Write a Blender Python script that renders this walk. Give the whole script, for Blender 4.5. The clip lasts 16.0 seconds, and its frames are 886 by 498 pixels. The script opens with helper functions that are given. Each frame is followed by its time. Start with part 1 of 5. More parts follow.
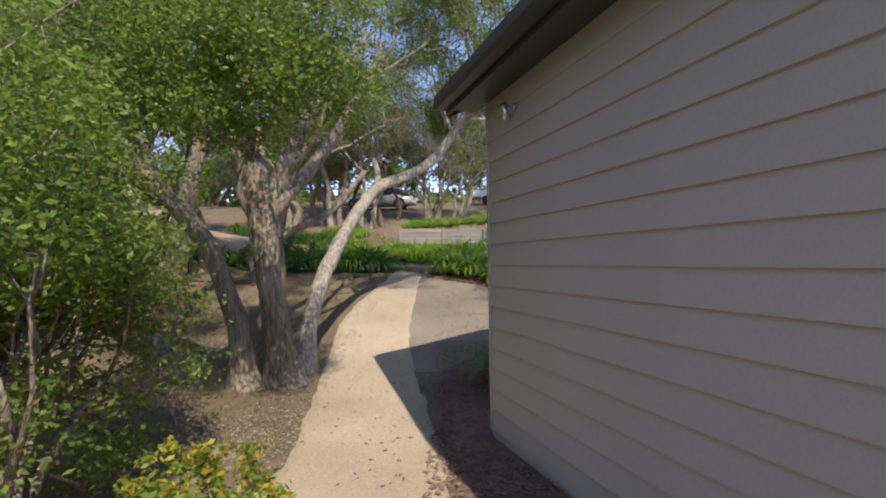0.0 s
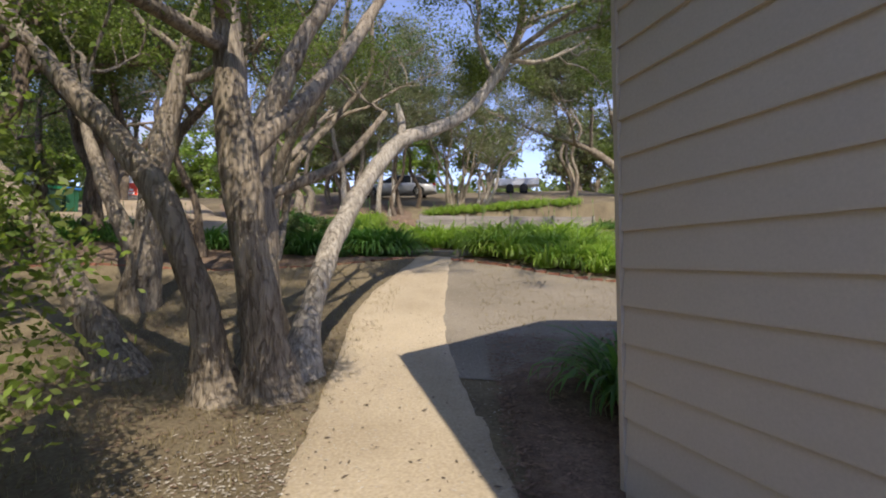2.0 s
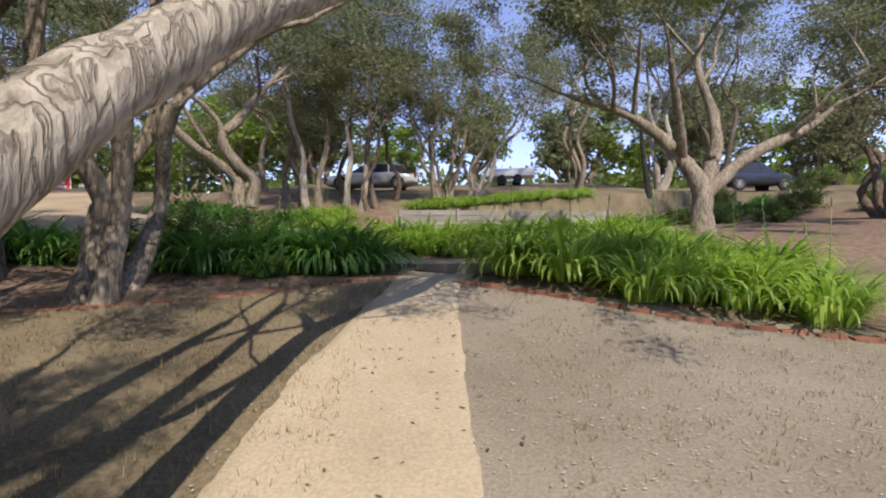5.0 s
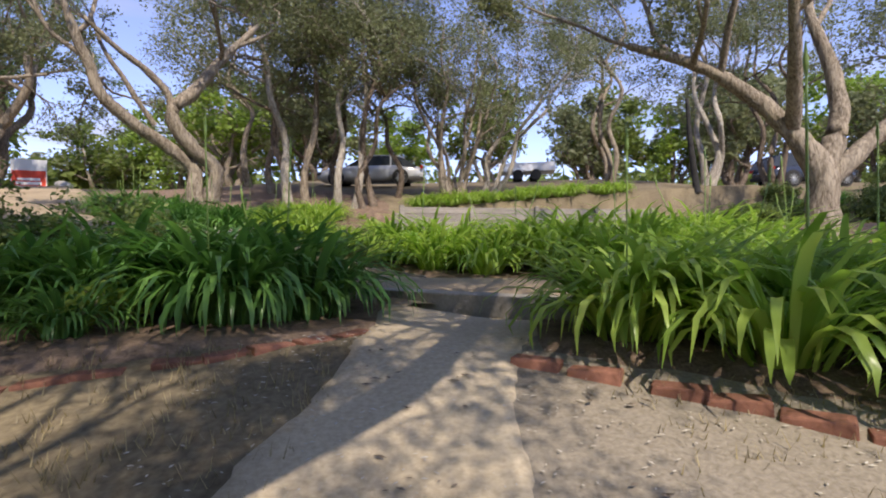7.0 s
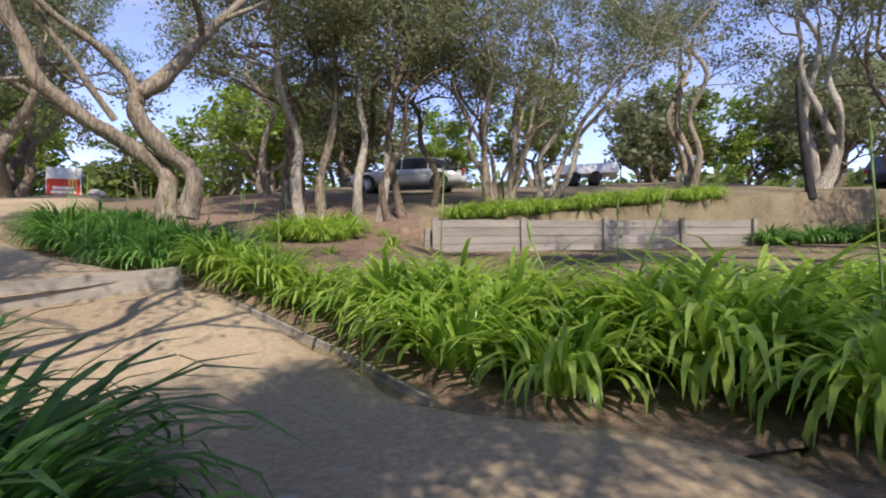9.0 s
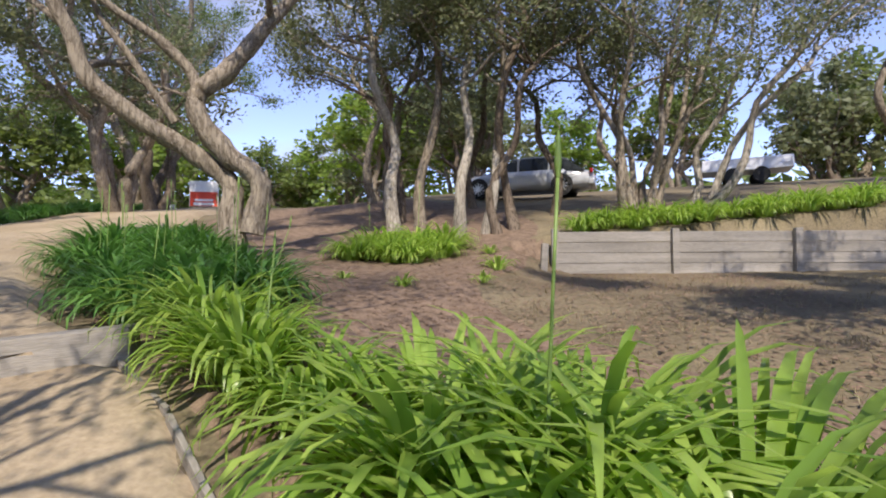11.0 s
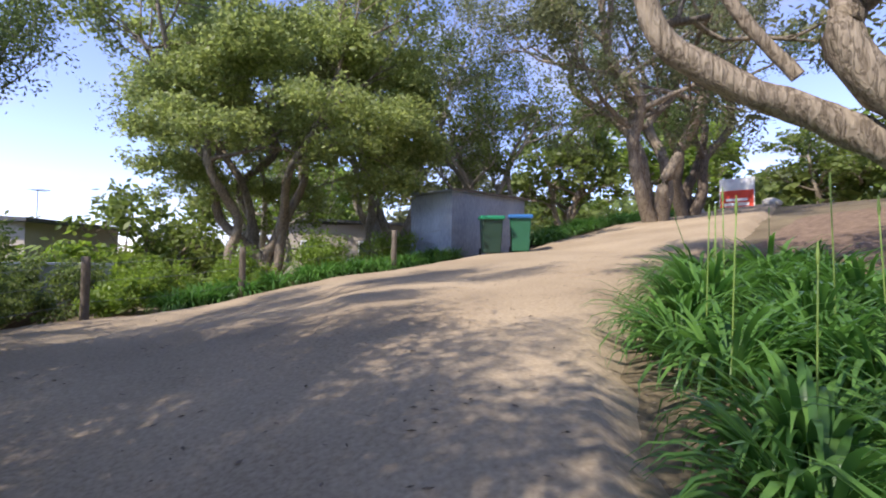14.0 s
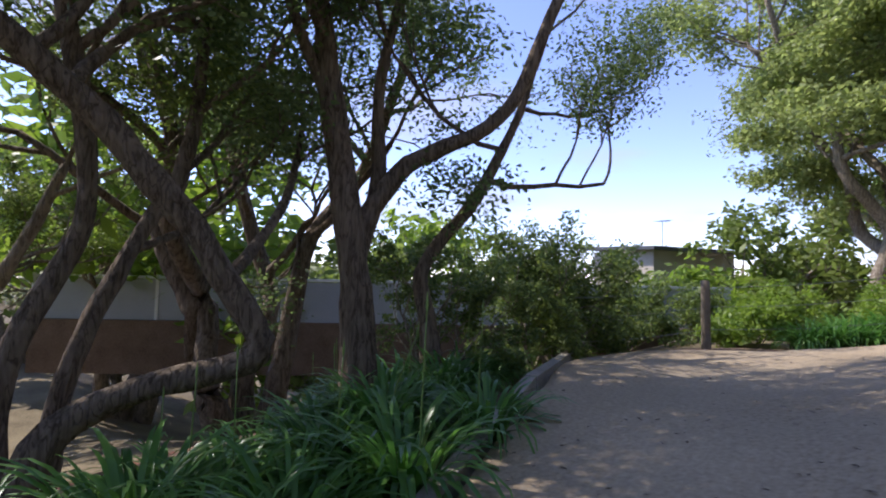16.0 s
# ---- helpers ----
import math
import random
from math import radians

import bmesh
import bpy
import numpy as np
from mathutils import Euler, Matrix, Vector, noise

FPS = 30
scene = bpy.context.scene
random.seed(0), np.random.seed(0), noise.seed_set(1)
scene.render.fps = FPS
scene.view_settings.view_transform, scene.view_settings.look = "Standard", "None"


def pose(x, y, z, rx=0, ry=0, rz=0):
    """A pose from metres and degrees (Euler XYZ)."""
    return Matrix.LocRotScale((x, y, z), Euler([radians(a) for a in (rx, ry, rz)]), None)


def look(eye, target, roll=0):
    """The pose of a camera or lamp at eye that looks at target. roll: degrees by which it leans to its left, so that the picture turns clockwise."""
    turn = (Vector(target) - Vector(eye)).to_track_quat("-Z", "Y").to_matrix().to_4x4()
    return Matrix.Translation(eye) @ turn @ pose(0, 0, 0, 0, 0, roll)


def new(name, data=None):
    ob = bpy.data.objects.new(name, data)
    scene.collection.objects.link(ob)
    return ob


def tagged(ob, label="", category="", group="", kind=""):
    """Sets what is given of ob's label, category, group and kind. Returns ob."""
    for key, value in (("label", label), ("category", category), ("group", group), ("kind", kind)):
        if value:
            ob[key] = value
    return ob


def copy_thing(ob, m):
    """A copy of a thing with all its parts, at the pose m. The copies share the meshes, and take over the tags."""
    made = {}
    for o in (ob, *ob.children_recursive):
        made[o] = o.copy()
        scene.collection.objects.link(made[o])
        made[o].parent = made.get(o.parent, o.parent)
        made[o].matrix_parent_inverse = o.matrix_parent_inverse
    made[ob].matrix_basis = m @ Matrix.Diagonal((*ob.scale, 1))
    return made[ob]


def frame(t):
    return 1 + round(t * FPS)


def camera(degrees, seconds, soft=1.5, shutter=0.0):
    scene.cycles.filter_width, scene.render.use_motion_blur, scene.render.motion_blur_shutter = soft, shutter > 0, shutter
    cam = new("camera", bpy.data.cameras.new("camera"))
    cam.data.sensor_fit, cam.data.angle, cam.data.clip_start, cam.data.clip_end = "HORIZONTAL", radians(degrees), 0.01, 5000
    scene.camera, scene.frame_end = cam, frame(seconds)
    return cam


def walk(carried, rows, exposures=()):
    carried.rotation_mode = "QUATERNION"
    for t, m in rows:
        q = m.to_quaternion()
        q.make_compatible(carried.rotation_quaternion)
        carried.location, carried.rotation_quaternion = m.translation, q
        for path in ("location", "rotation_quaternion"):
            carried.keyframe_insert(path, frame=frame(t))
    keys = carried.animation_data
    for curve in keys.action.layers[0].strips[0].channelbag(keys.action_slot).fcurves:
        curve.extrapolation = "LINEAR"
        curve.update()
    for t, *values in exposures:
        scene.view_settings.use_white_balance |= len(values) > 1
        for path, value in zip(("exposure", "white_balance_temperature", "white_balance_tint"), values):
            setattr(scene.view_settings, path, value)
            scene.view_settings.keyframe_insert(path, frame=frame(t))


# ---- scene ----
# The walk: seconds, eye, target, roll.
cam = camera(81.9, 16.0, 2.0)
K = 1.1
PATH = [
    (0.0, (0.08, 0.106, 1.54), (0.059, 2.105, 1.586), -0.8),
    (0.5, (-0.01, 0.48, 1.454), (-0.053, 2.479, 1.507), -0.8),
    (1.0, (-0.096, 0.875, 1.301), (-0.164, 2.873, 1.355), -0.8),
    (1.5, (-0.174, 1.369, 1.198), (-0.26, 3.367, 1.237), -0.8),
    (2.0, (-0.294, 1.986, 1.217), (-0.378, 3.984, 1.254), -0.8),
    (2.5, (-0.369, 2.656, 1.246), (-0.474, 4.653, 1.28), -1.1),
    (3.0, (-0.479, 3.354, 1.283), (-0.617, 5.349, 1.311), -1.1),
    (3.5, (-0.548, 4.05, 1.319), (-0.665, 6.046, 1.344), -1.2),
    (4.0, (-0.619, 4.759, 1.36), (-0.673, 6.758, 1.392), -1.2),
    (4.2, (-0.659, 5.071, 1.394), (-0.675, 7.07, 1.416), -1.2),
    (6.3, (-0.729, 8.314, 1.552), (-0.726, 10.314, 1.584), -1.2),
    (6.5, (-0.764, 8.625, 1.571), (-0.77, 10.625, 1.6), -1.2),
    (7.0, (-0.783, 9.429, 1.635), (-0.814, 11.428, 1.667), -1.1),
    (7.5, (-0.807, 10.191, 1.715), (-0.884, 12.189, 1.751), -1.1),
    (8.0, (-0.805, 10.901, 1.821), (-0.91, 12.898, 1.863), -1.2),
    (8.2, (-0.806, 11.192, 1.871), (-0.929, 13.188, 1.907), -1.1),
    (9.2, (-0.69, 12.57, 2.15), (-0.93, 14.553, 2.205), -0.8),
    (10.3, (-0.53, 13.873, 2.244), (-0.949, 15.828, 2.314), -0.5),
    (10.5, (-0.595, 14.066, 2.296), (-1.073, 16.006, 2.361), -0.5),
    (11.0, (-0.937, 14.532, 2.423), (-1.617, 16.412, 2.499), -0.2),
    (11.5, (-1.344, 14.989, 2.526), (-2.207, 16.792, 2.593), 0.3),
    (12.0, (-1.766, 15.367, 2.616), (-2.782, 17.089, 2.688), 0.5),
    (12.5, (-2.244, 15.63, 2.709), (-3.44, 17.232, 2.782), 0.8),
    (13.0, (-2.761, 15.833, 2.771), (-4.174, 17.246, 2.842), 0.8),
    (13.5, (-3.36, 15.984, 2.835), (-5.046, 17.057, 2.911), 0.7),
    (14.0, (-3.791, 16.012, 2.91), (-5.705, 16.587, 2.974), 0.9),
    (14.5, (-4.224, 15.995, 2.95), (-6.223, 15.997, 3.018), 1.2),
    (15.0, (-4.518, 15.942, 2.96), (-6.431, 15.362, 3.021), 1.3),
    (15.5, (-4.776, 15.81, 2.93), (-6.484, 14.776, 3.035), 1.2),
    (16.0, (-5.02, 15.6, 2.91), (-6.422, 14.18, 3.025), 1.2),
]
walk(cam, [(t, look(K * Vector(e), K * Vector(g), r)) for t, e, g, r in PATH], [(0.0, 1.2, 7200, 11), (4.0, 1.15, 7200, 12), (8.0, 1.35, 7200, 14), (11.0, 1.35, 7000, 12), (12.5, 1.15, 6950, 12), (13.5, 1.45, 6850, 14), (14.5, 1.5, 6750, 15), (16.0, 1.45, 6500, 15)])

# ---- light: afternoon sun from behind the house, clear sky ----
SUN_EL, SUN_ROT = 46.0, 158.8
world = bpy.data.worlds.new("sky")
scene.world = world
world.use_nodes = True
wn = world.node_tree.nodes
sky = wn.new("ShaderNodeTexSky")
sky.sky_type, sky.sun_disc = "NISHITA", False
sky.sun_elevation, sky.sun_rotation = radians(SUN_EL), radians(SUN_ROT)
sky.altitude, sky.air_density, sky.dust_density, sky.ozone_density = 20, 0.7, 0.0, 2.5
wn["Background"].inputs["Strength"].default_value = 0.15
# thin cloud low in the sky
tc = wn.new("ShaderNodeTexCoord")
wm = wn.new("ShaderNodeMapping")
wm.inputs["Scale"].default_value = (1.2, 1.2, 5.0)
cn = wn.new("ShaderNodeTexNoise")
cn.inputs["Scale"].default_value, cn.inputs["Detail"].default_value = 2.2, 7
cr = wn.new("ShaderNodeValToRGB")
cr.color_ramp.elements[0].position, cr.color_ramp.elements[1].position = 0.5, 0.78
cmix = wn.new("ShaderNodeMixRGB")
cmix.inputs["Color2"].default_value = (1.7, 1.85, 2.45, 1)
wl = world.node_tree.links
wl.new(tc.outputs["Generated"], wm.inputs["Vector"])
wl.new(wm.outputs["Vector"], cn.inputs["Vector"])
wl.new(cn.outputs["Fac"], cr.inputs["Fac"])
wl.new(cr.outputs["Color"], cmix.inputs["Fac"])
deep = wn.new("ShaderNodeMixRGB")
deep.blend_type = "MULTIPLY"
deep.inputs["Fac"].default_value, deep.inputs["Color2"].default_value = 1.0, (1.0, 0.86, 0.97, 1)
wl.new(sky.outputs["Color"], deep.inputs["Color1"])
wl.new(deep.outputs["Color"], cmix.inputs["Color1"])
wl.new(cmix.outputs["Color"], wn["Background"].inputs["Color"])
sun = new("sun", bpy.data.lights.new("sun", "SUN"))
sun.data.energy, sun.data.angle, sun.data.color = 2.3, radians(0.53), (1.0, 0.95, 0.88)
sun.matrix_basis = look((0, 0, 30), (-0.35 * 10, 0.90 * 10, 20))


# ---- materials ----
def nodes(name):
    m = bpy.data.materials.new(name)
    m.use_nodes = True
    return m, m.node_tree.nodes, m.node_tree.links, m.node_tree.nodes["Principled BSDF"]


def surface(name, dark, light, scale=6.0, fine=60.0, rough=0.85, bump=0.3, stretch=(1, 1, 1), metal=0.0, vary=0.12, spec=0.3, coords="Object", depth=0.02):
    """A worn surface: two scales of noise between two colours, grain in the relief, each piece a little different."""
    m, n, l, b = nodes(name)
    co = n.new("ShaderNodeTexCoord")
    mp = n.new("ShaderNodeMapping")
    mp.inputs["Scale"].default_value = stretch
    l.new(co.outputs[coords], mp.inputs["Vector"])
    big, small = n.new("ShaderNodeTexNoise"), n.new("ShaderNodeTexNoise")
    big.inputs["Scale"].default_value, big.inputs["Detail"].default_value = scale, 4
    small.inputs["Scale"].default_value, small.inputs["Detail"].default_value = fine, 3
    for t in (big, small):
        l.new(mp.outputs["Vector"], t.inputs["Vector"])
    mix = n.new("ShaderNodeMath")
    mix.operation = "MULTIPLY_ADD"
    mix.inputs[1].default_value = 0.5
    half = n.new("ShaderNodeMath")
    half.operation = "MULTIPLY"
    half.inputs[1].default_value = 0.5
    l.new(small.outputs["Fac"], half.inputs[0])
    l.new(big.outputs["Fac"], mix.inputs[0])
    l.new(half.outputs[0], mix.inputs[2])
    ramp = n.new("ShaderNodeValToRGB")
    ramp.color_ramp.elements[0].position, ramp.color_ramp.elements[1].position = 0.32, 0.68
    ramp.color_ramp.elements[0].color, ramp.color_ramp.elements[1].color = (*dark, 1), (*light, 1)
    l.new(mix.outputs[0], ramp.inputs["Fac"])
    info, hsv, rnd = n.new("ShaderNodeObjectInfo"), n.new("ShaderNodeHueSaturation"), n.new("ShaderNodeMapRange")
    rnd.inputs["To Min"].default_value, rnd.inputs["To Max"].default_value = 1 - vary, 1 + vary
    l.new(info.outputs["Random"], rnd.inputs["Value"])
    l.new(rnd.outputs["Result"], hsv.inputs["Value"])
    l.new(ramp.outputs["Color"], hsv.inputs["Color"])
    l.new(hsv.outputs["Color"], b.inputs["Base Color"])
    bp = n.new("ShaderNodeBump")
    bp.inputs["Strength"].default_value, bp.inputs["Distance"].default_value = bump, depth
    l.new(mix.outputs[0], bp.inputs["Height"])
    l.new(bp.outputs["Normal"], b.inputs["Normal"])
    b.inputs["Roughness"].default_value, b.inputs["Metallic"].default_value = rough, metal
    b.inputs["Specular IOR Level"].default_value = spec
    return m


def leaf_material(name, dark, light, through_amount=0.4, rough=0.5):
    """Leaves: each one its own tint, some of the light passing through."""
    m, n, l, b = nodes(name)
    g = n.new("ShaderNodeNewGeometry")
    ramp = n.new("ShaderNodeValToRGB")
    ramp.color_ramp.elements[0].color, ramp.color_ramp.elements[1].color = (*dark, 1), (*light, 1)
    l.new(g.outputs["Random Per Island"], ramp.inputs["Fac"])
    l.new(ramp.outputs["Color"], b.inputs["Base Color"])
    b.inputs["Roughness"].default_value = rough
    b.inputs["Specular IOR Level"].default_value = 0.35
    tr, mx = n.new("ShaderNodeBsdfTranslucent"), n.new("ShaderNodeMixShader")
    bright = n.new("ShaderNodeHueSaturation")
    bright.inputs["Value"].default_value, bright.inputs["Saturation"].default_value = 1.5, 1.1
    l.new(ramp.outputs["Color"], bright.inputs["Color"])
    l.new(bright.outputs["Color"], tr.inputs["Color"])
    mx.inputs["Fac"].default_value = through_amount
    l.new(b.outputs["BSDF"], mx.inputs[1])
    l.new(tr.outputs["BSDF"], mx.inputs[2])
    l.new(mx.outputs["Shader"], n["Material Output"].inputs["Surface"])
    return m


def plain(name, color, rough=0.5, metal=0.0, spec=0.5):
    return surface(name, tuple(c * 0.92 for c in color), tuple(min(1, c * 1.06) for c in color), 3, 40, rough, 0.04, metal=metal, vary=0.04, spec=spec)


def bark(name, dark, light, crack):
    """Papery bark: long ragged fissures, peeling plates and fine grain."""
    m, n, l, b = nodes(name)
    co, mp = n.new("ShaderNodeTexCoord"), n.new("ShaderNodeMapping")
    mp.inputs["Scale"].default_value = (1, 1, 0.2)
    l.new(co.outputs["Object"], mp.inputs["Vector"])
    warp = n.new("ShaderNodeTexNoise")
    warp.inputs["Scale"].default_value = 7.0
    wmix = n.new("ShaderNodeMixRGB")
    wmix.inputs["Fac"].default_value = 0.06
    l.new(mp.outputs["Vector"], warp.inputs["Vector"])
    l.new(mp.outputs["Vector"], wmix.inputs["Color1"])
    l.new(warp.outputs["Color"], wmix.inputs["Color2"])
    crackn, off = n.new("ShaderNodeTexNoise"), n.new("ShaderNodeMath")
    crackn.inputs["Scale"].default_value, crackn.inputs["Detail"].default_value = 17.0, 7
    crackn.inputs["Distortion"].default_value = 0.6
    l.new(wmix.outputs["Color"], crackn.inputs["Vector"])
    off.operation = "SUBTRACT"
    off.inputs[1].default_value = 0.47
    l.new(crackn.outputs["Fac"], off.inputs[0])
    vor = n.new("ShaderNodeMath")
    vor.operation = "ABSOLUTE"
    l.new(off.outputs[0], vor.inputs[0])
    plates, grain, patch = n.new("ShaderNodeTexNoise"), n.new("ShaderNodeTexNoise"), n.new("ShaderNodeTexNoise")
    plates.inputs["Scale"].default_value, plates.inputs["Detail"].default_value = 26.0, 6
    grain.inputs["Scale"].default_value, grain.inputs["Detail"].default_value = 90.0, 3
    patch.inputs["Scale"].default_value, patch.inputs["Detail"].default_value = 1.7, 3
    for t in (plates, grain):
        l.new(wmix.outputs["Color"], t.inputs["Vector"])
    l.new(co.outputs["Object"], patch.inputs["Vector"])
    cr = n.new("ShaderNodeMapRange")
    cr.inputs["From Max"].default_value, cr.inputs["To Min"].default_value = 0.05, 0.5
    l.new(vor.outputs[0], cr.inputs["Value"])
    a = n.new("ShaderNodeMath")
    a.operation = "MULTIPLY"
    l.new(cr.outputs["Result"], a.inputs[0])
    l.new(plates.outputs["Fac"], a.inputs[1])
    c = n.new("ShaderNodeMath")
    c.operation = "MULTIPLY_ADD"
    c.inputs[1].default_value = 0.25
    l.new(grain.outputs["Fac"], c.inputs[0])
    l.new(a.outputs[0], c.inputs[2])
    e = n.new("ShaderNodeMath")
    e.operation = "MULTIPLY_ADD"
    e.inputs[1].default_value = 0.35
    l.new(patch.outputs["Fac"], e.inputs[0])
    l.new(c.outputs[0], e.inputs[2])
    ramp = n.new("ShaderNodeValToRGB")
    ramp.color_ramp.elements[0].position, ramp.color_ramp.elements[1].position = 0.30, 0.92
    ramp.color_ramp.elements[0].color, ramp.color_ramp.elements[1].color = (*crack, 1), (*light, 1)
    mid = ramp.color_ramp.elements.new(0.52)
    mid.color = (*dark, 1)
    l.new(e.outputs[0], ramp.inputs["Fac"])
    l.new(ramp.outputs["Color"], b.inputs["Base Color"])
    bp = n.new("ShaderNodeBump")
    bp.inputs["Strength"].default_value, bp.inputs["Distance"].default_value = 0.9, 0.03
    l.new(c.outputs[0], bp.inputs["Height"])
    l.new(bp.outputs["Normal"], b.inputs["Normal"])
    b.inputs["Roughness"].default_value, b.inputs["Specular IOR Level"].default_value = 0.95, 0.1
    return m


M_SOIL = surface("dry_soil_and_grass", (0.085, 0.066, 0.045), (0.25, 0.205, 0.13), 0.9, 32, 0.95, 0.35, spec=0.1)
M_PATH = surface("crushed_gravel", (0.34, 0.275, 0.19), (0.55, 0.46, 0.33), 0.8, 45, 0.95, 0.5, spec=0.1)
M_YARD = surface("grey_gravel", (0.16, 0.135, 0.10), (0.31, 0.27, 0.215), 0.7, 50, 0.95, 0.6, spec=0.1)
M_DRIVE = surface("sandy_driveway", (0.215, 0.165, 0.11), (0.40, 0.322, 0.222), 0.5, 30, 0.95, 0.5, spec=0.1)
M_MULCH = surface("bark_mulch", (0.085, 0.06, 0.043), (0.28, 0.2, 0.145), 7, 55, 0.95, 0.6, spec=0.1)
M_CHIP = surface("bark_chip", (0.09, 0.055, 0.038), (0.28, 0.19, 0.13), 3, 30, 0.9, 0.2, vary=0.3)
M_PEBBLE = surface("pale_pebble", (0.35, 0.31, 0.25), (0.62, 0.58, 0.5), 4, 30, 0.9, 0.2)
M_BARK = bark("papery_bark", (0.15, 0.12, 0.09), (0.36, 0.305, 0.235), (0.03, 0.022, 0.016))
M_BARKD = bark("dark_bark", (0.085, 0.065, 0.048), (0.24, 0.19, 0.145), (0.018, 0.013, 0.010))
M_BARKP = bark("grey_weathered_bark", (0.215, 0.185, 0.15), (0.46, 0.415, 0.345), (0.05, 0.038, 0.03))
M_LEAF = leaf_material("tea_tree_leaf", (0.09, 0.125, 0.035), (0.21, 0.265, 0.075), 0.45)
M_LEAFB = leaf_material("bright_young_leaf", (0.12, 0.19, 0.035), (0.25, 0.34, 0.07), 0.45)
M_LEAFD = leaf_material("grey_green_leaf", (0.11, 0.125, 0.06), (0.22, 0.24, 0.12), 0.45)
M_LEAFX = leaf_material("deep_green_leaf", (0.075, 0.11, 0.042), (0.165, 0.22, 0.08), 0.5)
M_LEAFO = leaf_material("pale_olive_leaf", (0.17, 0.215, 0.07), (0.34, 0.39, 0.15), 0.5)
M_YELLOW = leaf_material("yellowing_leaf", (0.25, 0.22, 0.03), (0.55, 0.42, 0.05), 0.4)
M_AGA = leaf_material("strap_leaf", (0.15, 0.27, 0.045), (0.42, 0.55, 0.13), 0.45, 0.3)
# darker twin of strap_leaf: the shade over these clumps is put into its colour
M_AGAD = leaf_material("shaded_strap_leaf", (0.055, 0.145, 0.038), (0.15, 0.30, 0.07), 0.35, 0.33)
M_STALK = plain("flower_stalk", (0.17, 0.26, 0.06))
M_BOARD = surface("painted_weatherboard", (0.41, 0.375, 0.325), (0.475, 0.435, 0.38), 1.2, 70, 0.6, 0.06, (1, 1, 1), vary=0.02)
M_TRIM = plain("painted_trim", (0.40, 0.36, 0.30), 0.55)
M_DARKTRIM = plain("charcoal_gutter", (0.05, 0.052, 0.055), 0.4)
M_ROOF = plain("charcoal_roof_sheet", (0.07, 0.075, 0.08), 0.5)
M_STEEL = plain("brushed_steel", (0.6, 0.6, 0.6), 0.3, 0.9)
M_SLEEPER = surface("weathered_sleeper", (0.16, 0.145, 0.125), (0.36, 0.33, 0.29), 2, 40, 0.9, 0.5, (0.3, 1, 4))
M_KERB = surface("grey_timber_kerb", (0.20, 0.18, 0.15), (0.36, 0.33, 0.28), 2, 40, 0.9, 0.4)
M_BRICK = surface("red_paver_brick", (0.17, 0.075, 0.05), (0.33, 0.15, 0.10), 5, 40, 0.9, 0.4, vary=0.25)
M_POST = surface("old_fence_post", (0.09, 0.075, 0.055), (0.23, 0.19, 0.15), 4, 40, 0.9, 0.6, (1, 1, 0.3))
M_BLACK = surface("charred_post", (0.012, 0.012, 0.012), (0.05, 0.047, 0.045), 6, 40, 0.9, 0.5)
M_ZINC = surface("weathered_zinc_sheet", (0.20, 0.235, 0.29), (0.42, 0.47, 0.55), 1.2, 25, 0.5, 0.1, (1, 1, 0.2), 0.5)
M_GREEN = plain("dark_green_plastic", (0.02, 0.055, 0.035), 0.45)
M_TEAL = plain("green_lid_plastic", (0.015, 0.26, 0.13), 0.4)
M_BLUE = plain("blue_lid_plastic", (0.03, 0.16, 0.42), 0.4)
M_RUBBER = plain("tyre_rubber", (0.018, 0.018, 0.018), 0.8)
M_ALLOY = plain("alloy_rim", (0.5, 0.5, 0.5), 0.3, 0.8)
M_SILVER = plain("silver_car_paint", (0.50, 0.51, 0.52), 0.25, 0.15)
M_NAVY = plain("dark_blue_car_paint", (0.045, 0.055, 0.08), 0.2, 0.4)
M_WHITECAR = plain("white_car_paint", (0.75, 0.76, 0.78), 0.25)
M_GLASS = plain("dark_tinted_glass", (0.03, 0.035, 0.04), 0.06)
M_REDLAMP = plain("red_lamp_lens", (0.45, 0.015, 0.015), 0.15)
M_WHITE = plain("white_sign_paint", (0.78, 0.78, 0.77), 0.5)
M_RED = plain("red_sign_paint", (0.72, 0.07, 0.035), 0.5)
M_FENCE = plain("pale_metal_fence", (0.36, 0.385, 0.42), 0.5)
M_FENCECAP = plain("white_fence_cap", (0.72, 0.74, 0.76), 0.5)
M_BEIGE = plain("beige_render", (0.46, 0.41, 0.34), 0.8)
M_REDBRICK = surface("brown_brickwork", (0.13, 0.088, 0.062), (0.24, 0.165, 0.12), 3, 30, 0.9, 0.4)
M_WINDOW = plain("window_glass", (0.05, 0.06, 0.07), 0.08)
M_WIRE = plain("fence_wire", (0.25, 0.24, 0.22), 0.4, 0.8)


# ---- builders ----
def mesh_of(name, verts, faces, material, smooth=False):
    me = bpy.data.meshes.new(name)
    me.from_pydata([tuple(v) for v in verts], [], [tuple(f) for f in faces])
    me.materials.append(material)
    if smooth:
        me.polygons.foreach_set("use_smooth", [True] * len(me.polygons))
    me.update()
    return me


def part(name, bm, material, parent=None, label="", smooth=False, m=None):
    """Links a bmesh (or a ready mesh) as one object, under parent where one is given."""
    if isinstance(bm, bpy.types.Mesh):
        me = bm
    else:
        me = bpy.data.meshes.new(name)
        bm.to_mesh(me)
        bm.free()
        me.materials.append(material)
        if smooth:
            me.polygons.foreach_set("use_smooth", [True] * len(me.polygons))
    ob = new(name, me)
    if parent is not None:
        ob.parent = parent
    if m is not None:
        ob.matrix_basis = m
    return tagged(ob, label)


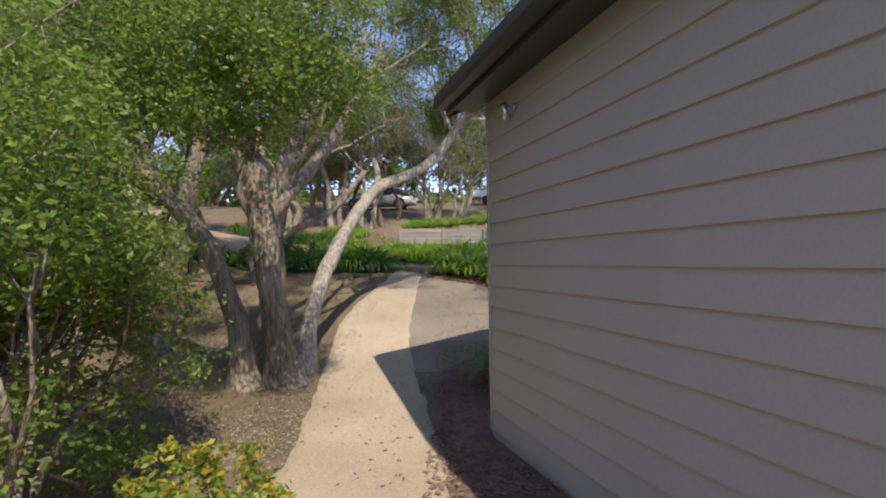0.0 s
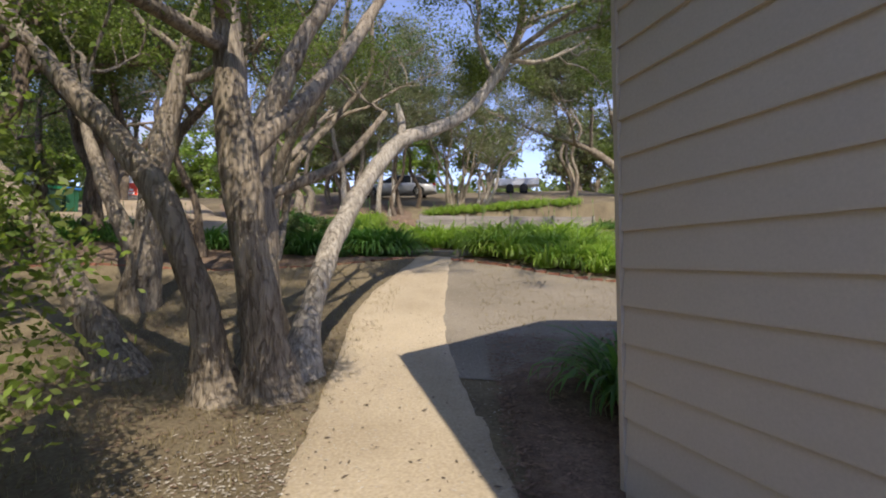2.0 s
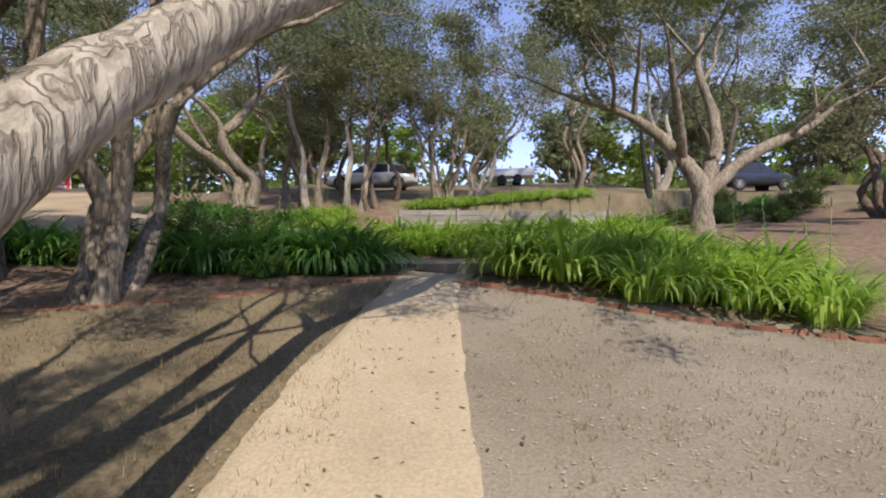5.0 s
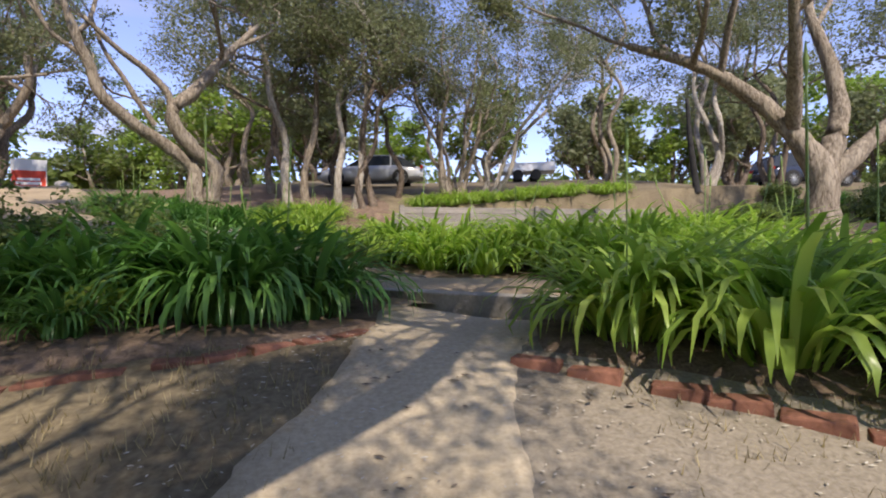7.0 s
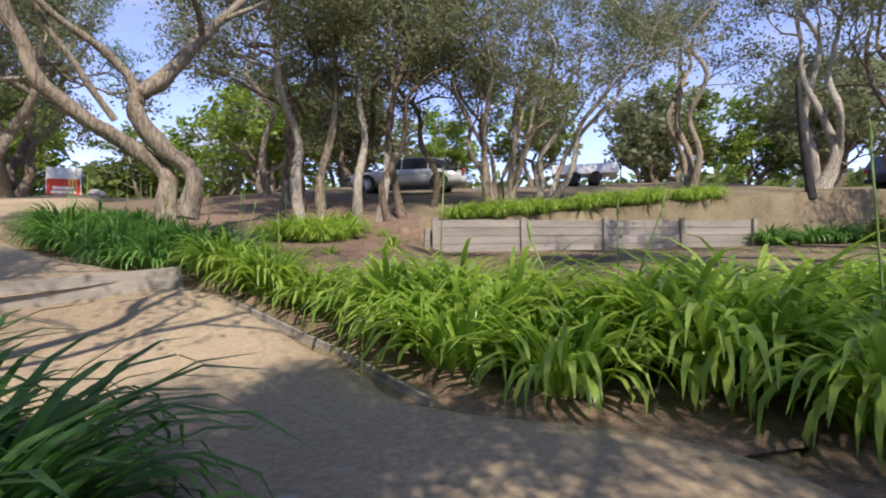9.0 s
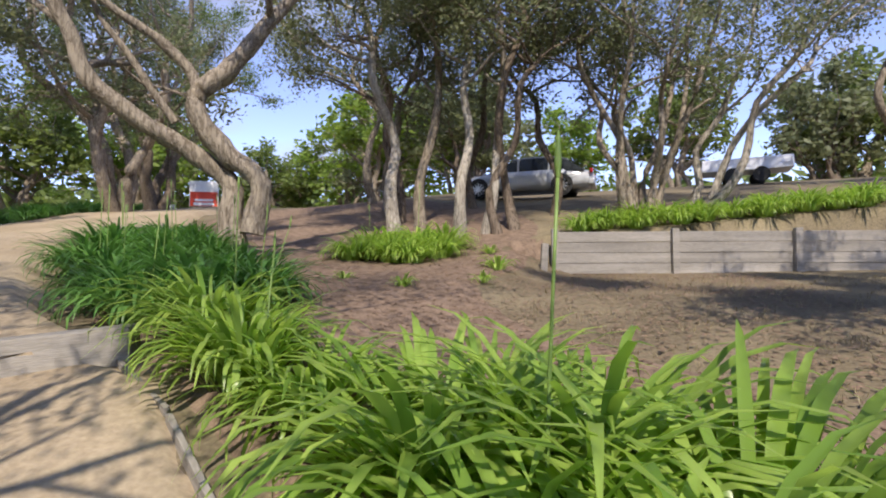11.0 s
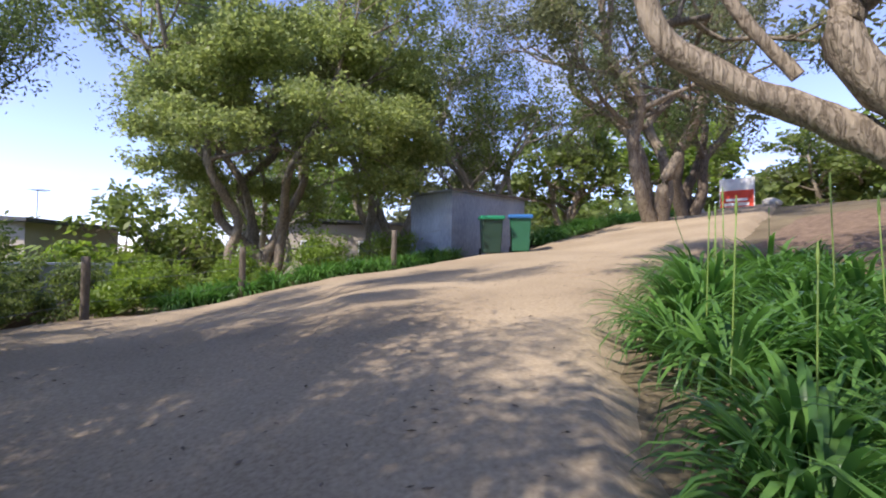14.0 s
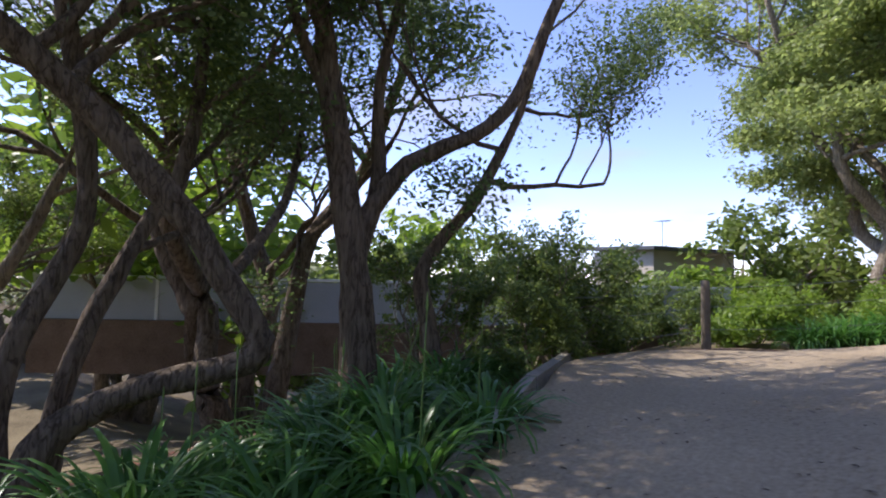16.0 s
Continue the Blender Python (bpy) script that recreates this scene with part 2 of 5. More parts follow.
def thing(name, m, label, category, group="", kind=""):
    ob = new(name)
    ob.empty_display_size = 0.2
    ob.matrix_basis = m
    return tagged(ob, label, category, group, kind)


def box(size, at=(0, 0, 0), bevel=0.0, bm=None, rot=None):
    bm = bm or bmesh.new()
    made = bmesh.ops.create_cube(bm, size=1.0)["verts"]
    m = Matrix.Translation(at) @ (rot or Matrix()) @ Matrix.Diagonal((*size, 1))
    bmesh.ops.transform(bm, matrix=m, verts=made)
    if bevel:
        edges = list({e for v in made for e in v.link_edges})
        bmesh.ops.bevel(bm, geom=edges, offset=bevel, segments=2, profile=0.6, affect="EDGES")
    return bm


def cyl(r, h, at=(0, 0, 0), r2=None, sides=16, bm=None, rot=None):
    bm = bm or bmesh.new()
    made = bmesh.ops.create_cone(bm, cap_ends=True, segments=sides, radius1=r, radius2=r if r2 is None else r2, depth=h)["verts"]
    bmesh.ops.transform(bm, matrix=Matrix.Translation(at) @ (rot or Matrix()), verts=made)
    return bm


def smooth_line(pts, step):
    """A Catmull-Rom line through points (x, y, z, r), at about that step."""
    p = [Vector(q) for q in pts]
    p = [p[0] * 2 - p[1]] + p + [p[-1] * 2 - p[-2]]
    out = []
    for i in range(1, len(p) - 2):
        a, b, c, d = p[i - 1], p[i], p[i + 1], p[i + 2]
        k = max(2, int((c.xyz - b.xyz).length / step))
        for j in range(k):
            t = j / k
            out.append(0.5 * ((2 * b) + (c - a) * t + (2 * a - 5 * b + 4 * c - d) * t * t + (3 * b - a - 3 * c + d) * t ** 3))
    out.append(p[-2])
    return out


def tube(verts, faces, line, sides, rough=0.0, seed=0):
    """Adds a tapered tube along points (x, y, z, r) to the lists; rough makes its skin lumpy."""
    base, up = len(verts), Vector((0.31, 0.17, 0.93))
    for i, q in enumerate(line):
        a, b = line[max(0, i - 1)].xyz, line[min(len(line) - 1, i + 1)].xyz
        d = (b - a).normalized()
        s = d.cross(up)
        s = s.normalized() if s.length > 0.05 else d.orthogonal().normalized()
        w = d.cross(s)
        for j in range(sides):
            t = 2 * math.pi * j / sides
            o = s * math.cos(t) + w * math.sin(t)
            r = q.w
            if rough:
                k = q.xyz + o * r * 1.3
                r *= 1 + rough * (noise.noise(Vector((k.x * 5 + seed, k.y * 5, k.z * 1.6))) + 0.5 * noise.noise(Vector((k.x * 16, k.y * 16 + seed, k.z * 5))))
            verts.append(q.xyz + o * r)
    for i in range(len(line) - 1):
        for j in range(sides):
            a, b = base + i * sides + j, base + i * sides + (j + 1) % sides
            faces.append((a, b, b + sides, a + sides))
    n = len(verts)
    verts.append(line[-1].xyz.copy())
    last = base + (len(line) - 1) * sides
    faces.extend((last + j, last + (j + 1) % sides, n) for j in range(sides))


def leaves_mesh(name, spots, count, spread, size, material, rng, flat=0.7, droop=0.0):
    """A crown: narrow four-cornered leaves in clumps round the spots."""
    spots = np.array(spots)
    k = rng.integers(0, len(spots), count)
    off = np.clip(rng.normal(0, 0.5, (count, 3)), -1.0, 1.0) * spread * 0.66
    off[:, 2] *= flat
    c = spots[k] + off
    a = rng.normal(0, 1, (count, 3))
    a[:, 2] = a[:, 2] * 0.7 - droop
    a /= np.linalg.norm(a, axis=1)[:, None]
    b = np.cross(a, rng.normal(0, 1, (count, 3)))
    b /= np.linalg.norm(b, axis=1)[:, None] + 1e-9
    s = size * (0.6 + 0.8 * rng.random(count))[:, None]
    v = np.empty((count, 4, 3))
    v[:, 0], v[:, 1], v[:, 2], v[:, 3] = c - a * s * 0.5, c + b * s * 0.24, c + a * s * 0.5, c - b * s * 0.24
    me = bpy.data.meshes.new(name)
    me.vertices.add(count * 4)
    me.vertices.foreach_set("co", v.reshape(-1))
    me.loops.add(count * 4)
    me.loops.foreach_set("vertex_index", np.arange(count * 4, dtype=np.int32))
    me.polygons.add(count)
    me.polygons.foreach_set("loop_start", np.arange(0, count * 4, 4, dtype=np.int32))
    me.materials.append(material)
    me.update()
    me.validate()
    return me


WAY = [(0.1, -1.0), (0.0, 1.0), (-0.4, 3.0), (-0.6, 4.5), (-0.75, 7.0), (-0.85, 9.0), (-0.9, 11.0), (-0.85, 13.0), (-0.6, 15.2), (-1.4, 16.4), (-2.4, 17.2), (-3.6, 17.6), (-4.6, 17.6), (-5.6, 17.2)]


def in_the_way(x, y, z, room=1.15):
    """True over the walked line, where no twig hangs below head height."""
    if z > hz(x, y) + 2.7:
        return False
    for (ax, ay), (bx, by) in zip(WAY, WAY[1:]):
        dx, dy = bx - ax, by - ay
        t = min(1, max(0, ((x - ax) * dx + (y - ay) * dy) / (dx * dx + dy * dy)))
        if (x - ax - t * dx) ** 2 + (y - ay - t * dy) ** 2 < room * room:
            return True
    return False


def grow(verts, faces, tips, at, way, length, r, level, rng, bend=0.5, sides=6, rise=0.12, world_space=True):
    """A crooked limb that forks until it is a twig; the twigs' ends go to tips."""
    pts, p, d = [], Vector(at), Vector(way).normalized()
    n = 5
    for i in range(n + 1):
        pts.append(Vector((*p, r * (1 - 0.45 * i / n))))
        d = (d + Vector(rng.normal(0, bend * 0.32, 3)) + Vector((0, 0, rise * 0.4))).normalized()
        p = p + d * length / n
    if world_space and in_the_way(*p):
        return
    tube(verts, faces, pts, sides if level > 1 else 4, 0.12 if level > 1 else 0)
    if level == 0:
        tips.append(tuple(p))
        tips.append(tuple(pts[3].xyz))
        return
    for c in range(3 if level > 1 else 4):
        q = pts[n - (c % 3)].xyz if c else pts[n].xyz
        side = Vector(rng.normal(0, 1, 3))
        e = (d * 0.9 + side * 0.55 + Vector((0, 0, rise))).normalized()
        grow(verts, faces, tips, q, e, length * rng.uniform(0.55, 0.8), r * 0.5, level - 1, rng, bend, max(4, sides - 1), rise, world_space)


def tree(label, limbs, twigs, leaf_count, leaf_size, leaf_mat, skin, seed, spread=0.45, level=2, sides=10, rough=0.22, droop=0.0, flat=0.7, extra=(), category="tree", m=None, more=None, rise=0.12):
    """A tree from its main limbs (lines of x, y, z, r); twigs: (limb, fraction, way, length) where boughs leave them."""
    rng = np.random.default_rng(seed)
    verts, faces, tips = [], [], []
    lines = [smooth_line(q, 0.12 if sides > 8 else 0.3) for q in limbs]
    for i, q in enumerate(lines):
        tube(verts, faces, q, sides, rough, seed + i)
    for i, f, way, length in twigs:
        q = lines[i][min(len(lines[i]) - 1, int(f * (len(lines[i]) - 1)))]
        grow(verts, faces, tips, q.xyz, way, length, max(0.012, q.w * 0.6), level, rng, rise=rise)
    tips.extend(extra)
    base = Vector(limbs[0][0][:3])
    ob = thing("tree", m or Matrix.Translation(base), label, category)
    back = Matrix.Translation(-base)
    trunk = part("trunk", mesh_of("trunk", verts, faces, skin, True), skin, ob)
    trunk.data.transform(back)
    if tips and leaf_count:
        crown = part("crown", leaves_mesh("crown", tips, leaf_count, spread, leaf_size, leaf_mat, rng, flat, droop), leaf_mat, ob, "fine leaves in loose clumps")
        crown.data.transform(back)
        if more:
            c2 = part("crown", leaves_mesh("crown", tips, more[0], spread * 1.05, leaf_size, more[1], rng, flat, droop), more[1], ob, more[2])
            c2.data.transform(back)
    return ob


def lift(x, y):
    """Height of the ground, in metres: the garden climbs from the house to the road, the drive falls away to the neighbour."""
    x, y = np.asarray(x, float), np.asarray(y, float)
    z = np.interp(y, (-60, -6, 0, 4.7, 7.8, 11.0, 13.2, 14.4, 15.3, 16.5, 18.5, 24.8, 30, 35, 45, 70, 400), (-2, 0.3, 0.2, 0.06, 0.31, 0.89, 1.405, 1.47, 1.5, 1.66, 2.14, 2.85, 4.3, 5.25, 6.9, 8, 9))
    in_drive = np.clip((y - 12) / 5, 0, 1)
    z = z + in_drive * 0.034 * np.clip(-4.5 - x, 0, 22)
    low = np.clip((-3 - x) / 4, 0, 1) * np.clip((13.4 - y) / 2, 0, 1) * np.clip((y - 6) / 3, 0, 1)
    z = z + low * 0.25
    # the drive lies level out to the fence
    z = z + np.clip((-5 - x) / 4, 0, 1) * np.interp(y, (10.8, 12.4, 13.3, 14.3, 16, 18, 20, 23, 28), (0, 0.42, 0.52, 0.52, 0.38, 0.25, 0.2, 0.28, 0.1))
    # the upper drive climbs less steeply
    z = z - 0.7 * np.clip((y - 26) / 12, 0, 1) * np.clip((-10 - x) / 6, 0, 1)
    # the road dips to the east
    z = z - 0.55 * np.clip((x - 9) / 4, 0, 1) * np.clip((y - 30) / 4, 0, 1)
    # right of the path the bed and the lawn lie lower
    z = z - 0.085 * np.clip(x - 0.6, 0, 5) * np.clip((y - 9) / 3, 0, 1) * np.clip((21 - y) / 4, 0, 1)
    # terrace under the sleeper wall
    wall_y = 26.28 + 0.314 * (x + 2.3)
    terrace = np.interp(y, (14, 16.5, 22, 28), (1.35, 1.56, 2.35, 2.62))
    inside = np.clip((x + 3.3) / 1.2, 0, 1) * np.clip((14.5 - x) / 4, 0, 1) * (y < wall_y)
    z = np.where(inside > 0, np.minimum(z, z * (1 - inside) + inside * np.minimum(z, terrace)), z)
    top = np.clip((x + 3.0) / 0.9, 0, 1) * np.clip((8.5 - x) / 2, 0, 1) * (y >= wall_y) * np.clip((30 - y) / 2.5, 0, 1)
    z = z * (1 - top) + top * np.maximum(z, 3.35)
    # behind the fence the land drops
    drop = np.clip((12.6 - y) / 6, 0, 1) * np.clip((-8 - x) / 5, 0, 1)
    return z - 1.9 * drop - 2.0 * np.clip((-17 - x - 0.7 * np.maximum(y - 14, 0)) / 9, 0, 1) * (y < 40)


def hz(x, y):
    return float(lift(x, y))


def strip(name, left, right, up, material, label, category="", wide=14, step=0.16, ragged=0.085, kind="structure"):
    """A sheet that follows the ground between two edge lines."""
    a, b = smooth_line([(*p, 0, 0) for p in left], step), smooth_line([(*p, 0, 0) for p in right], step)
    n = max(len(a), len(b))
    verts, faces = [], []
    for i in range(n):
        p, q = a[round(i * (len(a) - 1) / (n - 1))], b[round(i * (len(b) - 1) / (n - 1))]
        for j in range(wide + 1):
            s = j / wide
            x, y = p.x + (q.x - p.x) * s, p.y + (q.y - p.y) * s
            if j in (0, wide):
                x += ragged * (noise.noise(Vector((x * 3, y * 3, 1))) * 1.5 + noise.noise(Vector((x * 11, y * 11, 4))) * 0.7)
                y += ragged * noise.noise(Vector((x * 3, y * 3, 7))) * 2
            edge = -up - 0.04 if j in (0, wide) else 0.0
            verts.append((x, y, hz(x, y) + up + edge + 0.012 * noise.noise(Vector((x * 1.5, y * 1.5, 3)))))
    for i in range(n - 1):
        for j in range(wide):
            k = i * (wide + 1) + j
            faces.append((k, k + 1, k + wide + 2, k + wide + 1))
    ob = new(name, mesh_of(name, verts, faces, material, True))
    return tagged(ob, label, category, kind=kind)


def chips(name, count, area, size, material, label, seed, lift_by=0.01, flat=0.35, keep=None):
    """Loose bits strewn over the ground, one object of uncountable stuff."""
    rng = np.random.default_rng(seed)
    verts, faces = [], []
    for _ in range(count):
        x, y = area(rng)
        if keep and not keep(x, y):
            continue
        t, s = rng.random() * 6.28, size * rng.uniform(0.5, 1.5)
        c, d = math.cos(t) * s, math.sin(t) * s
        w = rng.uniform(0.2, 0.5)
        z = hz(x, y) + lift_by
        h = s * flat * rng.uniform(0.3, 1)
        k = len(verts)
        verts += [(x - c, y - d, z), (x + d * w, y - c * w, z + h * 0.3), (x + c, y + d, z + h * rng.random()), (x - d * w, y + c * w, z + h * 0.3), (x, y, z + h)]
        faces += [(k, k + 1, k + 4), (k + 1, k + 2, k + 4), (k + 2, k + 3, k + 4), (k + 3, k, k + 4)]
    ob = new(name, mesh_of(name, verts, faces, material))
    return tagged(ob, label, name.replace("_", " "), kind="stuff")


# ---- ground, path, drive ----
def axis(lo, a, b, hi, fine):
    far1 = a - (a - lo) * np.linspace(1, 0, 26)[:-1] ** 2.2
    far2 = b + (hi - b) * np.linspace(0, 1, 26)[1:] ** 2.2
    return np.concatenate((far1, np.arange(a, b + fine / 2, fine), far2))


gx, gy = axis(-420, -22, 10, 420, 0.25), axis(-420, -3, 36, 420, 0.25)
GX, GY = np.meshgrid(gx, gy)
GZ = lift(GX, GY)
gv = np.stack((GX, GY, GZ), -1).reshape(-1, 3)
nx = len(gx)
gi = (np.arange(len(gy) - 1)[:, None] * nx + np.arange(nx - 1)).reshape(-1)
gf = np.stack((gi, gi + 1, gi + nx + 1, gi + nx), -1)
ground = new("ground", mesh_of("ground", gv, gf, M_SOIL, True))
tagged(ground, "dry sandy soil with thin dead grass", "ground", kind="structure")

strip("gravel_yard", [(-1.1, 7.0), (-1.3, 9.0), (-1.3, 10.8), (-1.2, 12.3), (-1.1, 13.3)], [(9.5, 5.0), (9.8, 7.5), (9.8, 9.5), (9.6, 11.6), (9.4, 12.4)], 0.008, M_YARD, "grey compacted gravel yard between house and bed", wide=30)
strip("path", [(-1.35, -6), (-1.25, 0), (-1.31, 3.9), (-1.5, 5.6), (-1.78, 7.8), (-1.95, 9.4), (-1.85, 10.8), (-1.65, 11.9), (-1.42, 12.9), (-1.5, 14.7)],
      [(0.25, -6), (0.4, 0), (0.14, 3.9), (-0.2, 6.2), (-0.42, 7.8), (-0.53, 9.0), (-0.56, 10.8), (-0.54, 12.6), (-0.1, 13.5)], 0.02, M_PATH, "pale crushed gravel garden path")
strip("path", [(-1.3, 14.5), (-1.9, 15.2), (-3.0, 15.8), (-4.4, 16.2), (-6.5, 16.3)], [(0.45, 13.95), (0.6, 15.0), (0.2, 15.8), (-1.15, 16.25), (-2.0, 17.15), (-4.1, 18.3), (-6.5, 17.1)], 0.045, M_DRIVE, "brown gravel path between two timber steps")
strip("driveway", [(-6.15, 16.7), (-7.2, 15.4), (-9.6, 14.3), (-11.8, 13.4), (-13.4, 14.6), (-15.6, 18.6), (-18.6, 24.0), (-23.5, 33), (-31, 44), (-44, 60)],
      [(-6.05, 16.85), (-5.05, 17.6), (-4.1, 18.3), (-5.7, 19.0), (-7.74, 20.35), (-9.95, 22.2), (-14.2, 29), (-25.5, 43), (-38, 59)], 0.17, M_DRIVE, "broad sandy gravel driveway climbing to the road", wide=24)
strip("mulch_bed", [(0.2, 2.0), (0.06, 4.2), (-0.12, 6.0), (-0.1, 6.9), (0.1, 7.3)], [(1.6, 2.0), (1.0, 4.9), (2.0, 6.2), (2.6, 6.8), (2.8, 7.1)], 0.03, M_MULCH, "dark bark mulch bed beside the house", ragged=0.16)
strip("mulch_bed", [(-0.46, 12.75), (0.05, 12.5), (1.1, 11.9), (2.3, 11.5), (3.65, 11.25)], [(-0.1, 15.2), (1.5, 16.9), (5.0, 16.2)], 0.03, M_MULCH, "bark mulch bed edged with red brick")
strip("mulch_bed", [(-9.0, 11.3), (-5.6, 11.65), (-4.2, 12.15), (-2.5, 12.75), (-1.8, 13.05), (-1.35, 13.6)], [(-9.0, 15.0), (-5.0, 15.8), (-1.5, 14.9)], 0.03, M_MULCH, "bark mulch bed under dark strap-leaved plants")
strip("mulch_bed", [(-0.8, 15.4), (-2.0, 17.3), (-4.5, 18.5), (-5.75, 19.15), (-7.8, 20.5), (-10.1, 22.4), (-14.0, 29.5)], [(4.0, 17.0), (1.0, 18.6), (-2.4, 21.5), (-2.5, 25.4), (-3.2, 29), (-8, 34)], 0.025, M_MULCH, "brown leaf and bark litter under the trees", wide=16)
strip("mulch_bed", [(-11.9, 13.2), (-13.6, 14.5), (-15.8, 18.5), (-18.8, 23.9), (-24, 33)], [(-12.2, 12.6), (-14.4, 14.2), (-16.6, 18.2), (-19.8, 23.5), (-25, 32.6)], 0.06, M_MULCH, "bark litter strip along the wire fence", wide=4)

# ---- house ----
CX, CY = 0.484, 4.84
HOUSE = Matrix(((0.304, 0.953, 0, CX), (-0.953, 0.304, 0, CY), (0, 0, 1, 0), (0, 0, 0, 1)))  # local x runs back along the wall, y into the house
LAP, BASE, TOP, LONG, DEEP = 0.187, 0.155, 3.15, 9.5, 3.27
house = thing("house", HOUSE, "low house clad in beige painted weatherboards with a charcoal roof", "house")


def weatherboard(length):
    bm = bmesh.new()
    prof = ((0.0, 0.0), (0.0, -0.030), (0.012, -0.030), (LAP + 0.02, -0.010), (LAP + 0.02, 0.0))
    ends = []
    for x in (0.0, length):
        ends.append([bm.verts.new((x, y, z)) for z, y in prof])
    for i in range(5):
        bm.faces.new((ends[0][i], ends[1][i], ends[1][(i + 1) % 5], ends[0][(i + 1) % 5]))
    bm.faces.new(ends[0][::-1])
    bm.faces.new(ends[1])
    return bm


side_wall = part("wall", box((LONG, 0.1, TOP - 0.0), (LONG / 2, 0.055, TOP / 2 + 0.02)), M_TRIM, house)
end_wall = part("wall", box((0.1, DEEP - 0.12, TOP), (0.055, DEEP / 2 + 0.06, TOP / 2 + 0.02)), M_TRIM, house)
part("wall", box((0.1, DEEP - 0.12, TOP), (LONG - 0.055, DEEP / 2 + 0.06, TOP / 2 + 0.02)), M_TRIM, house)
part("wall", box((LONG, 0.1, TOP), (LONG / 2, DEEP + 0.055, TOP / 2 + 0.02)), M_TRIM, house)
board_side, board_end = bpy.data.meshes.new("weatherboard"), bpy.data.meshes.new("weatherboard")
b1, b2 = weatherboard(LONG - 0.03), weatherboard(DEEP - 0.1)
b1.to_mesh(board_side), b2.to_mesh(board_end)
b1.free(), b2.free()
for me in (board_side, board_end):
    me.materials.append(M_BOARD)
for i in range(16):
    z = BASE + i * LAP
    part("weatherboard", board_side, M_BOARD, side_wall, m=Matrix.Translation((0.035, 0.0, z)))
    part("weatherboard", board_end, M_BOARD, end_wall, m=pose(0.0, DEEP - 0.05, z, 0, 0, -90))
part("plinth", box((LONG - 0.04, 0.03, 0.2), (LONG / 2 + 0.01, -0.012, 0.055)), M_TRIM, house, "grey base board")
part("corner_trim", box((0.036, 0.085, TOP - BASE), (0.014, 0.006, (TOP + BASE) / 2), 0.004), M_TRIM, house)
part("soffit", box((LONG + 0.62, 0.31, 0.02), (LONG / 2, -0.155, TOP + 0.01)), M_DARKTRIM, house)
SLOPE, OVER = 0.435, 0.32
half = DEEP / 2 + OVER


def roof_plane(side):
    bm = bmesh.new()
    y0 = -OVER - 0.07 if side < 0 else DEEP + OVER
    v = []
    for x in (-OVER, LONG + OVER):
        for y, z in ((y0, TOP + 0.09), (DEEP / 2, TOP + 0.09 + half * SLOPE)):
            v.append(bm.verts.new((x, y, z)))
    f = bm.faces.new((v[0], v[2], v[3], v[1]))
    bmesh.ops.solidify(bm, geom=[f], thickness=0.06)
    return bm


part("roof", roof_plane(-1), M_ROOF, house, "charcoal steel roof sheet")
part("roof", roof_plane(1), M_ROOF, house, "charcoal steel roof sheet")
bm = bmesh.new()
prof = [(-OVER - 0.115, TOP + 0.13), (-OVER - 0.12, TOP + 0.04), (-OVER - 0.10, TOP + 0.005), (-OVER - 0.01, TOP + 0.0), (-OVER - 0.004, TOP + 0.12), (-OVER - 0.012, TOP + 0.12), (-OVER - 0.02, TOP + 0.012), (-OVER - 0.095, TOP + 0.017), (-OVER - 0.11, TOP + 0.045), (-OVER - 0.107, TOP + 0.13)]
rings = [[bm.verts.new((x, y, z)) for y, z in prof] for x in (-OVER - 0.02, LONG + OVER)]
for i in range(len(prof)):
    bm.faces.new((rings[0][i], rings[1][i], rings[1][(i + 1) % len(prof)], rings[0][(i + 1) % len(prof)]))
bm.faces.new(rings[0][::-1])
part("gutter", bm, M_DARKTRIM, house, "charcoal metal gutter")
part("fascia", box((LONG + 2 * OVER, 0.022, 0.16), (LONG / 2, -OVER + 0.013, TOP + 0.035)), M_DARKTRIM, house)
for s in (1, -1):
    ang = math.atan(SLOPE) * s
    mid = (DEEP / 2 - s * half / 2)
    part("barge_board", box((0.025, half / math.cos(ang), 0.17), (-OVER - 0.012, mid, TOP + 0.02 + half * SLOPE / 2), rot=Matrix.Rotation(ang, 4, "X")), M_DARKTRIM, house)
bm = bmesh.new()
tri = [bm.verts.new(p) for p in ((0.03, 0.05, TOP + 0.02), (0.03, DEEP - 0.05, TOP + 0.02), (0.03, DEEP / 2, TOP + DEEP / 2 * SLOPE))]
gface = bm.faces.new(tri)
bmesh.ops.solidify(bm, geom=[gface], thickness=0.05)
part("gable_wall", bm, M_BOARD, house)
# the small steel spotlight under the eave
spot = thing("spotlight", HOUSE @ Matrix.Translation((0.62, -0.03, 2.93)), "small brushed steel spotlight on the weatherboards", "light")
part("base", cyl(0.032, 0.02, (0, -0.012, 0), rot=Matrix.Rotation(radians(90), 4, "X")), M_STEEL, spot, smooth=True)
part("arm", cyl(0.009, 0.06, (0, -0.045, -0.01), rot=Matrix.Rotation(radians(80), 4, "X"), sides=8), M_STEEL, spot, smooth=True)
part("lamp_head", cyl(0.030, 0.13, (-0.01, -0.085, -0.035), 0.034, rot=Matrix.Rotation(radians(18), 4, "X")), M_STEEL, spot, smooth=True)


# ---- timber: steps, sleeper wall, edgings ----
def along(a, b):
    d = Vector(b) - Vector(a)
    m = (Vector(a) + Vector(b)) / 2
    return m, d.length, math.degrees(math.atan2(d.y, d.x))


